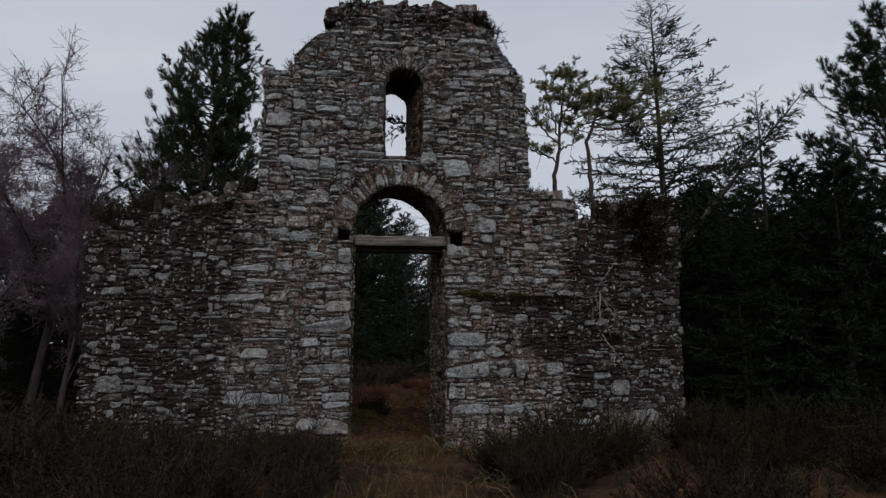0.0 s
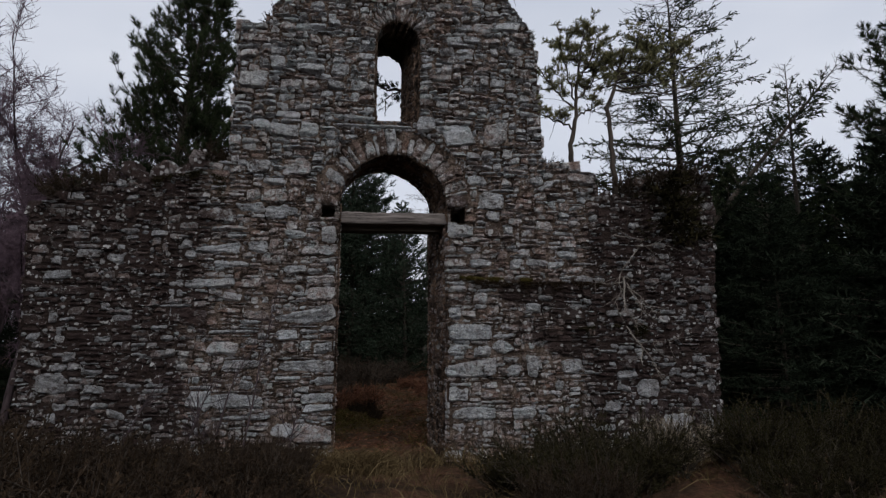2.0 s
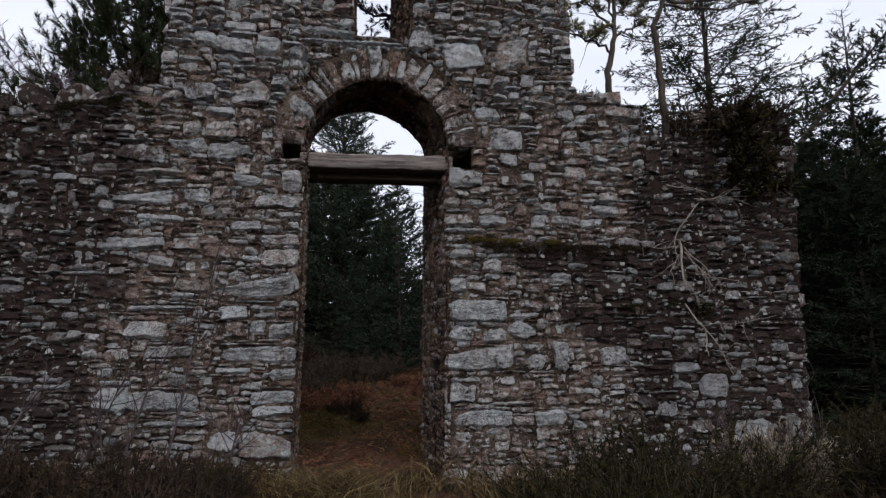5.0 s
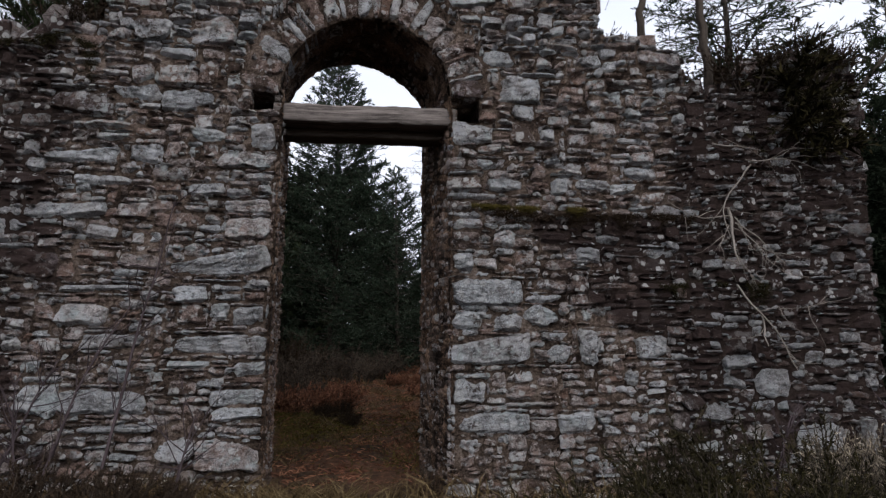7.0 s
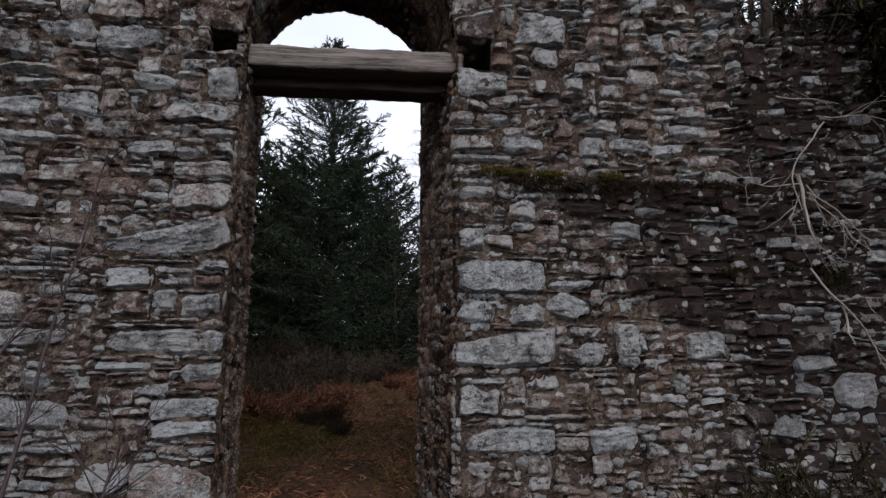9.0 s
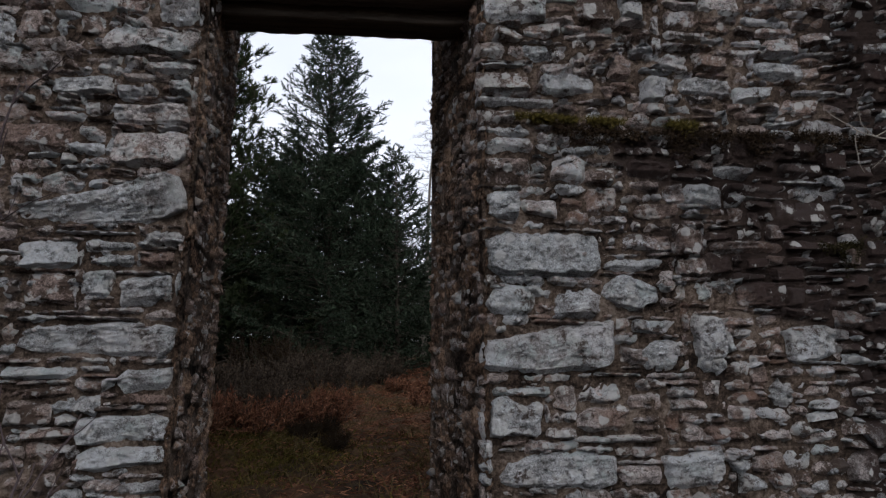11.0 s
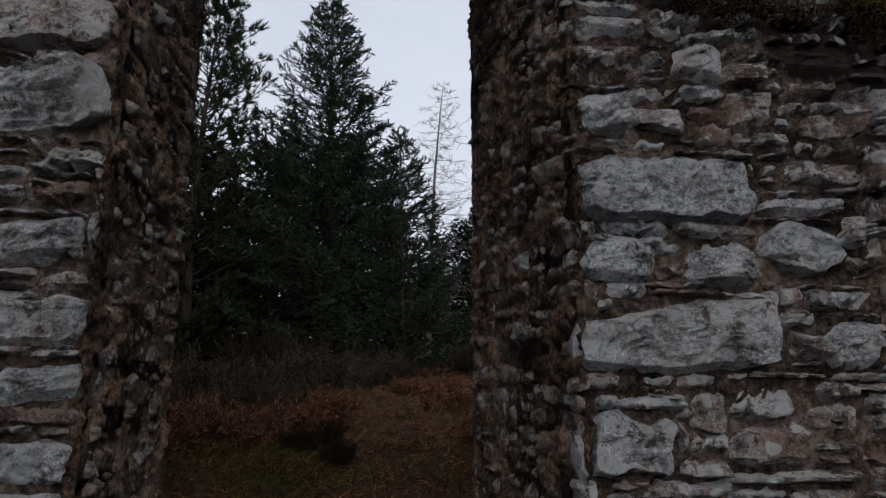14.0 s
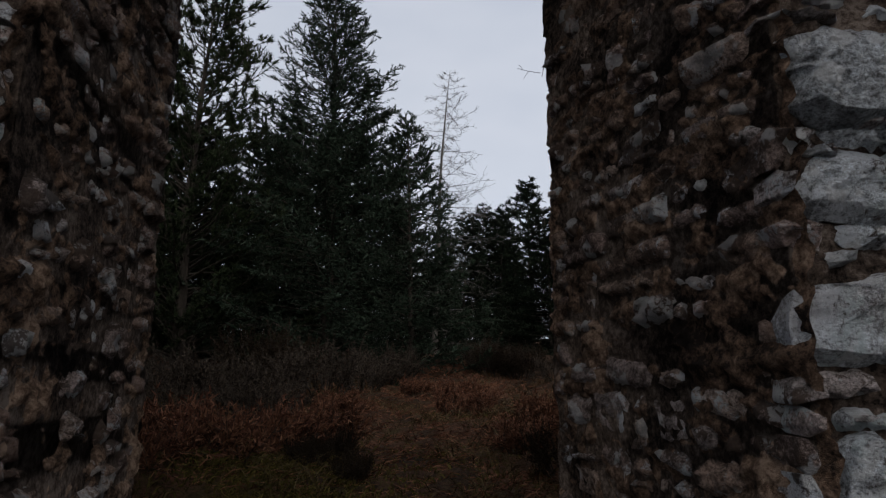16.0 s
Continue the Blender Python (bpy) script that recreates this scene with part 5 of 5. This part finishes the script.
gorse = stand(bush(201, 0.55, 0.5, "dark green gorse bush before the wall", GORSE), 1.35, -1.9)
heather = stand(bush(202, 0.5, 0.5, "brown leggy heather clump", HEATHER, "heather_bush", 40, 13, 22, 0.028, 0.007), -1.6, -2.6)
tagged(gorse, group="gorse bushes before the wall")
tagged(heather, group="heather clumps on the woodland floor")
frond = stand(bush(204, 0.4, 0.26, "low clump of rust-brown dead bracken", BRACKEN, "bracken_clump", 22, 9, 11, 0.05, 0.012), -0.9, 3.0)
tagged(frond, group="bracken clumps by the path")
rng_b = random.Random(7)
for x, y, s in ((-1.35, 2.6, 0.9), (-0.55, 3.7, 1.0), (-1.5, 3.6, 1.2), (-1.0, 4.3, 0.9), (0.95, 3.6, 0.8), (0.75, 5.6, 0.9), (-0.45, 5.4, 0.8), (1.3, 2.3, 0.9), (0.9, 6.8, 1.0), (-1.9, 3.0, 1.1), (1.4, 4.6, 1.0), (0.35, 7.4, 0.7)):
    again(frond, x, y, rng_b.uniform(0, 360), s)
for x, y, s in ((1.8, -1.4, 1.1), (2.9, -2.2, 0.85), (1.15, -1.35, 0.8), (2.95, -1.45, 0.9), (2.5, -3.2, 0.65), (3.8, -1.4, 0.9), (3.7, -3.0, 0.8), (1.9, -3.9, 0.55), (4.8, -2.1, 1.3), (4.4, -0.2, 1.2), (5.4, -0.6, 1.1)):
    again(gorse, x, y, rng_b.uniform(0, 360), s)
for x, y, s in ((-2.4, -2.0, 1.1), (-0.9, -3.4, 1.0), (-2.2, -3.4, 1.2), (-3.1, -2.8, 1.2), (-1.3, -4.2, 1.1), (-2.6, -4.4, 1.3), (-3.9, -1.6, 1.2), (-3.4, -1.2, 1.0), (-4.4, -3.4, 1.3), (-4.8, -0.4, 1.3), (1.5, -4.6, 0.9), (-0.85, -1.15, 0.6), (-1.0, -0.6, 0.5), (-1.5, -0.9, 0.75), (-2.2, -0.8, 0.8), (-0.8, -2.3, 0.8), (1.05, -2.9, 0.65),
                (-0.35, 3.3, 0.36), (-0.5, 3.05, 0.32), (-0.2, 2.9, 0.3), (1.9, 8.2, 0.9), (-1.6, 7.6, 1.5), (2.5, 6.0, 1.0), (1.9, 5.0, 0.7), (1.6, 8.4, 0.9), (-3.2, 6.0, 1.2), (2.6, 7.4, 1.0), (-1.2, 3.2, 0.55), (1.15, 3.1, 0.6)):
    again(heather, x, y, rng_b.uniform(0, 360), s)


dead_heather = stand(bush(206, 0.5, 0.42, "grey-brown dead heather bush behind the ruin", DEAD_HEATHER, "heather_bush", 32, 10, 11, 0.03, 0.010), -1.5, 5.6, 0, 1.2)
tagged(dead_heather, group="dead heather bushes behind the ruin")
for x, y, s in ((-0.75, 6.4, 1.2), (-2.2, 6.0, 1.4), (-0.35, 7.3, 1.1), (-3.0, 6.8, 1.5), (-1.9, 4.6, 0.8), (-1.15, 4.9, 0.9), (-2.7, 5.2, 1.1), (-0.05, 8.3, 1.2), (2.2, 7.0, 0.9), (1.5, 9.0, 0.9)):
    again(dead_heather, x, y, rng_b.uniform(0, 360), s)

bleached = stand(bush(207, 0.24, 0.42, "bleached tangle of dead bracken and grass before the wall", DRY, "bracken_clump", 60, 10, 8, 0.03, 0.005), 2.36, -1.25)
tagged(bleached, group="bleached bracken clumps before the wall")
for x, y, s in ((2.95, -0.95, 0.55), (3.5, -0.9, 0.7), (2.6, -0.75, 0.6)):
    again(bleached, x, y, rng_b.uniform(0, 360), s)


def scatter(name, seed, count, area, density, length, width, rise, mat, label, category):
    """Blades and scraps that nobody could count, lying or standing on the ground."""
    rng = np.random.default_rng(seed)
    x, y = rng.uniform(area[0], area[1], count * 3), rng.uniform(area[2], area[3], count * 3)
    keep = rng.random(len(x)) < density(x, y)
    x, y = x[keep][:count], y[keep][:count]
    inside = (y > -0.08) & (y < 0.9) & ~((x > -0.5) & (x < 0.5)) & (np.abs(x) < 3.7)
    x, y = x[~inside], y[~inside]
    n = len(x)
    root = np.stack([x, y, height(x, y) - 0.01], 1)
    a = rng.uniform(0, 2 * np.pi, n)
    up = rng.uniform(*rise, n)
    way = np.stack([np.cos(a), np.sin(a), up], 1)
    way /= np.linalg.norm(way, axis=1, keepdims=True)
    ln = length * rng.uniform(0.5, 1.4, (n, 1))
    s = np.cross(way, rng.normal(size=(n, 3)))
    s *= width / 2 / (np.linalg.norm(s, axis=1, keepdims=True) + 1e-9)
    mid = root + way * ln * 0.55 + [0, 0, 0.004]
    tip = root + way * ln + np.stack([0.25 * np.cos(a) * ln[:, 0], 0.25 * np.sin(a) * ln[:, 0], -0.15 * ln[:, 0] * (up > 0.5)], 1)
    V = np.stack([root - s, root + s, mid + s * 0.8, mid - s * 0.8, tip], 1).reshape(-1, 3)
    k = np.arange(n)[:, None] * 5
    ob = new(name, mesh(name, V, [k + [0, 1, 2, 3], k + [3, 2, 4]], mat, False))
    return tagged(ob, label, category, kind="stuff")


def clumps(x, y, s=1.0, k=0.0):
    return np.clip(0.5 + 0.9 * np.sin(2.3 * x * s + 1.3 * np.sin(1.7 * y * s) + k) * np.sin(2.1 * y * s + 0.7 + k), 0, 1)


scatter("bracken_litter", 301, 60000, (-4, 4, 0.6, 9.5), lambda x, y: 0.25 + 0.75 * np.exp(-((x - 0.3) / 1.4) ** 2), 0.06, 0.008, (-0.1, 0.5), BRACKEN, "red-brown dead bracken litter on the path", "litter")
scatter("bracken_litter", 308, 6000, (-2.6, 2.4, 1.2, 8.0), lambda x, y: clumps(x, y, 1.6, 0.9) ** 2, 0.10, 0.008, (0.05, 0.8), BRACKEN, "collapsed orange-brown bracken fronds", "bracken")
scatter("dry_grass", 302, 6000, (-5, 5, -6.5, 0.2), lambda x, y: clumps(x, y) * 0.8 + 0.2 * np.exp(-(x / 0.8) ** 2), 0.20, 0.006, (0.5, 2.2), STRAW, "tufts of dry straw-coloured grass", "grass")
scatter("dry_grass", 303, 9000, (-3.5, 3.5, 0.8, 8.5), lambda x, y: clumps(x, y, 1.2, 1.0) * (1 - 0.7 * np.exp(-((x - 0.4) / 0.6) ** 2)), 0.14, 0.006, (0.2, 1.6), STRAW, "dry grass among the bracken", "grass")
scatter("dry_grass", 305, 9000, (-3.6, 3.4, -0.75, -0.06), lambda x, y: clumps(x, y, 2.1, 0.4) * (0.25 + 0.75 * (x < 0)), 0.24, 0.007, (0.6, 2.6), STRAW, "long dry grass along the foot of the wall", "grass")
scatter("moss", 304, 24000, (-3, 3, 0.8, 6), lambda x, y: clumps(x, y, 0.8, 2.0) ** 2 * (0.25 + (x < -0.2)), 0.05, 0.009, (0.5, 2.0), MOSS, "green moss in patches on the floor", "moss")
scatter("moss", 306, 16000, (-2.2, 0.3, 1.4, 4.4), lambda x, y: np.exp(-((x + 0.75) / 0.5) ** 2 - ((y - 2.7) / 0.7) ** 2) * (0.3 + 0.7 * clumps(x, y, 2.2, 0.6)), 0.06, 0.008, (0.6, 2.2), MOSS, "yellow-green moss beside the path", "moss")
scatter("dry_grass", 307, 3500, (-2.5, 2.2, 1.2, 6.5), lambda x, y: clumps(x, y, 2.6, 2.4) ** 3, 0.16, 0.006, (0.4, 2.0), STRAW, "bleached grass tufts behind the doorway", "grass")


# ---- growth and loose things on the wall ----
def perch(ob, x, y, z, turn, size):
    c = copy_thing(ob, pose(x, y, z, 0, 0, turn))
    c.scale = (size, size, size)
    return c


shrub = tagged(bush(203, 0.42, 0.32, "small dark shrub growing on the wall head", HEATHER, "wall_shrub", 26, 9, 11, 0.028, 0.010), category="bush")
shrub.location = (-0.62, 0.25, 5.62)
tagged(shrub, group="shrubs on the wall head")
for x, y, z, s in ((-0.45, 0.4, 5.74, 0.6), (0.2, 0.3, 5.74, 0.5), (0.75, 0.25, 5.72, 0.6), (1.1, 0.1, 5.5, 0.7), (1.22, 0.15, 5.42, 0.6), (-1.36, 0.3, 4.95, 0.5), (-1.08, 0.3, 5.25, 0.5),
                   (-1.95, 0.25, 3.1, 0.85), (-2.2, 0.5, 3.0, 0.7), (1.78, 0.3, 3.14, 0.6), (1.95, 0.25, 3.08, 0.5), (2.8, 0.1, 2.85, 1.0), (3.2, 0.05, 2.95, 0.8), (3.45, 0.1, 3.0, 0.7), (3.0, 0.4, 3.0, 0.8), (-3.0, 0.2, 2.85, 0.8), (-3.4, 0.2, 2.72, 1.0)):
    perch(shrub, x, y, z, 97 * x, s)
stand(spruce(112, 0.95, 0.3, "dark young conifer rooted in the wall face", n=34, twigs=6, per=6, blade=(0.04, 0.014), dense=0.9, taper=0.35, lean=(0.05, -0.3, 0), leaf=GORSE, low=0.3), 3.08, 0.05, 0, 1.0, 2.15)


def loose_stone(x, y, z, w, h, name="loose_stone", label="rounded lichened stone lying on the wall head", mat=STONE, deep=0.16):
    rng = np.random.default_rng(int(abs(x * 991 + z * 77)))
    V, F = stone_geo(rng, w, h, 0.05, deep, 0.025, 1.0)
    ob = new(name, mesh(name, np.stack([V[:, 0], -V[:, 2], V[:, 1]], 1), F, mat))
    ob.location = (x, y, z + h / 2)
    return tagged(ob, label, "stone")


for x, w in ((-2.79, 0.2), (-2.39, 0.17), (-2.07, 0.22)):
    loose_stone(x, 0.1, float(top(x)) + 0.03, w, w * 0.95)
for x, y, z, w, h in ((-0.9, 0.05, 5.55, 0.24, 0.18), (-0.55, 0.02, 5.60, 0.36, 0.14), (1.04, 0.02, 5.42, 0.36, 0.16), (1.10, 0.3, 5.45, 0.34, 0.17), (-0.9, 0.4, 5.52, 0.28, 0.18)):
    loose_stone(x, y, z, w, h, "capstone", "dark moss-grown capstone jutting from the gable", STONE_WARM, 0.3)


def deadwood():
    rng = np.random.default_rng(61)
    root = tagged(empty("dead_root", (2.6, -0.05, 2.5)), "bleached dead roots hanging down the wall face", "root")
    for a, way, ln, r, bend, kids in (((2.44, -0.03, 2.40), (0.8, -0.1, -0.45), 0.32, 0.012, (0, 0, -0.1), 3), ((2.69, -0.06, 2.24), (-0.5, -0.05, -0.85), 0.98, 0.010, (2.0, 0, 0.8), 10),
                                      ((2.66, -0.05, 2.28), (0.92, -0.1, -0.42), 0.58, 0.009, (0, 0, 1.0), 4), ((2.68, -0.05, 2.26), (0.97, -0.1, -0.05), 0.5, 0.006, (0, 0, 0.5), 2),
                                      ((2.51, -0.04, 1.93), (0.02, -0.1, -1.0), 0.43, 0.024, (0, 0, 0), 2), ((2.50, -0.06, 1.87), (-1.0, -0.1, -0.45), 0.47, 0.008, (0, 0, 0.85), 3),
                                      ((2.53, -0.07, 1.86), (0.6, -0.1, -0.8), 0.36, 0.010, (-0.2, 0, -0.5), 5), ((2.53, -0.07, 1.82), (0.8, -0.15, -0.6), 0.42, 0.009, (-0.3, 0, -0.6), 6),
                                      ((2.55, -0.07, 1.80), (0.3, -0.1, -0.9), 0.33, 0.008, (0.3, 0, 0), 4), ((2.49, -0.06, 1.80), (-0.4, -0.1, -0.8), 0.28, 0.006, (0, 0, 0), 3),
                                      ((2.51, -0.05, 1.40), (0.5, -0.1, -0.8), 0.66, 0.014, (0.25, 0, 0.1), 7), ((2.64, -0.08, 1.21), (0.1, -0.1, -1), 0.26, 0.013, (0, 0, 0), 1), ((2.62, -0.07, 1.22), (1.0, -0.1, -0.15), 0.45, 0.005, (0, 0, 0.2), 4)):
        st = Sticks()
        pts = st.limb(rng, a, way, ln, r * 0.55, r * 0.2, 14, bend, 0.12)
        V, F = st.chains(5)
        strand = part("root_strand", mesh("root_strand", V - [2.6, -0.05, 2.5], F, DEADWOOD), root)
        for _ in range(kids):
            p, d = at_pts(pts, rng.uniform(0.3, 0.98))
            st = Sticks()
            st.limb(rng, p, d + rng.normal(size=3) * [0.7, 0.15, 0.7], rng.uniform(0.1, 0.32), 0.0028, 0.001, 6, (0, 0, 0.1), 0.2)
            V, F = st.chains(4)
            part("rootlet", mesh("rootlet", V - [2.6, -0.05, 2.5], F, DEADWOOD), strand)


deadwood()


def sapling(seed, x, y, h, lean, label):
    rng = np.random.default_rng(seed)
    thing = tagged(empty("sapling", (x, y, 0)), label, "sapling", "saplings before the wall")
    st, tw = Sticks(), Sticks()
    pts = st.limb(rng, (0, 0, -0.05), (lean, 0.02, 1), h, 0.011, 0.003, 12, (0.1, 0, 0), 0.06)
    for k in range(14):
        p, d = at_pts(pts, rng.uniform(0.25, 0.98))
        b = tw.limb(rng, p, d + rng.normal(size=3) * [0.7, 0.4, 0.5], rng.uniform(0.12, 0.42), 0.004, 0.0015, 5, (0, 0, 0.2), 0.14)
        for _ in range(2):
            q, e = at_pts(b, rng.uniform(0.2, 0.9))
            tw.limb(rng, q, e + rng.normal(size=3) * 0.6, rng.uniform(0.05, 0.16), 0.0025, 0.0012, 3, (0, 0, 0.1), 0.14)
    V, F = st.chains(6)
    part("stem", mesh("stem", V, F, TWIG_DARK), thing)
    V, F = tw.geo(3)
    tagged(part("twig_spray", mesh("twig_spray", V, F, TWIG_DARK), thing), kind="stuff")


for k, (x, y, h, lean) in enumerate(((-1.72, -0.34, 1.35, 0.35), (-1.38, -0.30, 1.95, 0.12), (-1.62, -0.45, 0.8, -0.1), (-1.95, -0.35, 1.0, 0.25), (-2.5, -0.4, 1.0, 0.3), (-0.95, -0.4, 0.65, 0.2), (2.2, -0.7, 0.7, 0.3), (3.3, -0.6, 0.8, -0.1))):
    sapling(70 + k, x, y, h, lean, "thin leafless sapling stems before the wall")


def moss_band(name, seed, count, x0, x1, z, wob, label, mat, deep=0.008):
    """Moss cushions of uneven thickness that follow a joint of the wall."""
    rng = np.random.default_rng(seed)
    x = rng.uniform(x0, x1, count)
    thick = np.clip(rough_field(np.stack([x * 9, 0 * x + seed, 0 * x], -1), 3) + 0.55, 0, 1)
    keep = rng.random(count) < thick
    x, thick = x[keep], thick[keep]
    z = z + wob * rough_field(np.stack([x * 4, 0 * x, 0 * x + seed], -1), 2) - deep * thick * np.abs(rng.normal(size=len(x))) + 0.004 * rng.normal(size=len(x))
    p = np.stack([x, -0.012 - 0.03 * rng.random(len(x)), z], 1)
    q = p + rng.normal(size=p.shape) * [0.01, 0.008, 0.008] + [0, -0.006, 0.004]
    V, F = spines(rng, p, q, 3, 0.012, 0.004, 1.2)
    tagged(new(name, mesh(name, V, F, mat, False)), label, "moss", kind="stuff")


moss_band("ledge_moss", 81, 7000, 0.74, 1.55, 1.90, 0.012, "yellow-green moss along a stone ledge of the wall", MOSS, 0.016)
moss_band("ledge_moss", 82, 6000, 0.9, 2.3, 1.86, 0.02, "dark brown moss hanging below the ledge", HEATHER, 0.05)
moss_band("ledge_moss", 83, 4000, 1.95, 2.75, 1.42, 0.03, "dull brown-green moss on the darkened wall face", GORSE, 0.06)
moss_band("ledge_moss", 84, 5000, -2.5, -1.75, 2.98, 0.04, "dark moss cushion on the broken wall head", GORSE, 0.10)


def twig_at_jamb():
    rng = np.random.default_rng(91)
    thing = tagged(empty("twig", (0.475, 0.86, 1.99)), "thin bare twig hanging at the door's inner edge", "twig")
    st = Sticks()
    pts = st.limb(rng, (0.02, 0.0, 0.03), (-0.12, 0, -1), 0.25, 0.0014, 0.001, 8, (-0.06, 0, 0), 0.03)
    tip = st.limb(rng, pts[-1] + [-0.004, 0, 0.012], (-1, 0, 0.02), 0.075, 0.001, 0.0007, 4, (0, 0, 0.2), 0.06)
    st.limb(rng, tip[2], (-0.4, 0, -0.6), 0.03, 0.0008, 0.0006, 2, (0, 0, 0), 0.1)
    st.limb(rng, tip[3], (-0.5, 0, 0.7), 0.02, 0.0008, 0.0006, 2, (0, 0, 0), 0.1)
    V, F = st.chains(4)
    part("stem", mesh("stem", V, F, TWIG), thing)


twig_at_jamb()


def gable_pine():
    """A pine leaning up behind the gable: a broken top, one bough across the window and a crooked shoot hanging from it."""
    rng = np.random.default_rng(113)
    tree = tagged(empty("pine_tree"), "leaning pine behind the gable with one bough crossing the window", "tree")

    trunk, wood, shoots = Sticks(), Sticks(), []
    along(rng, trunk, [(1.15, 1.3, 0.0), (1.0, 1.28, 2.2), (0.8, 1.25, 3.7), (0.4, 1.22, 4.4), (0.14, 1.2, 4.62), (0.13, 1.2, 4.84)], 0.06, 0.010)
    bough = along(rng, trunk, [(0.16, 1.2, 4.60), (0.04, 1.2, 4.63), (-0.08, 1.2, 4.61), (-0.22, 1.2, 4.69), (-0.42, 1.22, 4.85)], 0.022, 0.010)
    crook = along(rng, trunk, [(0.10, 1.2, 4.61), (-0.02, 1.2, 4.55), (-0.11, 1.2, 4.48), (-0.10, 1.2, 4.38), (-0.115, 1.2, 4.24)], 0.010, 0.005)
    for pts, count, lift in ((bough, 46, 0.9), (crook, 12, -0.1)):
        for _ in range(count):
            p, d = at_pts(pts, rng.uniform(0.15, 0.99))
            tw = wood.limb(rng, p, unit(d * 0.6 + rng.normal(size=3) * 0.5 + [0, 0, lift]), rng.uniform(0.05, 0.13), 0.004, 0.002, 2, (0, 0, 0.2), 0.15)
            shoots.append((*tw[1], *tw[2]))
    for _ in range(16):
        p = np.array([rng.uniform(-0.03, 0.10), 1.2 + rng.normal() * 0.05, rng.uniform(4.47, 4.58)])
        tw = wood.limb(rng, np.array([0.08, 1.2, 4.60]), p - [0.08, 1.2, 4.60], 0.12, 0.004, 0.002, 3, (0, 0, -0.1), 0.12)
        shoots.append((*tw[-2], *tw[-1]))
    V, F = trunk.chains(8)
    part("trunk", mesh("trunk", V, F, BARK), tree)
    V, F = wood.geo(3)
    tagged(part("branchwork", mesh("branchwork", V, F, BARK), tree), kind="stuff")
    q = np.array(shoots)
    V, F = spines(rng, q[:, :3], q[:, 3:6], 26, 0.045, 0.006, 0.9)
    tagged(part("crown", mesh("crown", V, F, PINE, False), tree), kind="stuff")


gable_pine()


settle_stones()
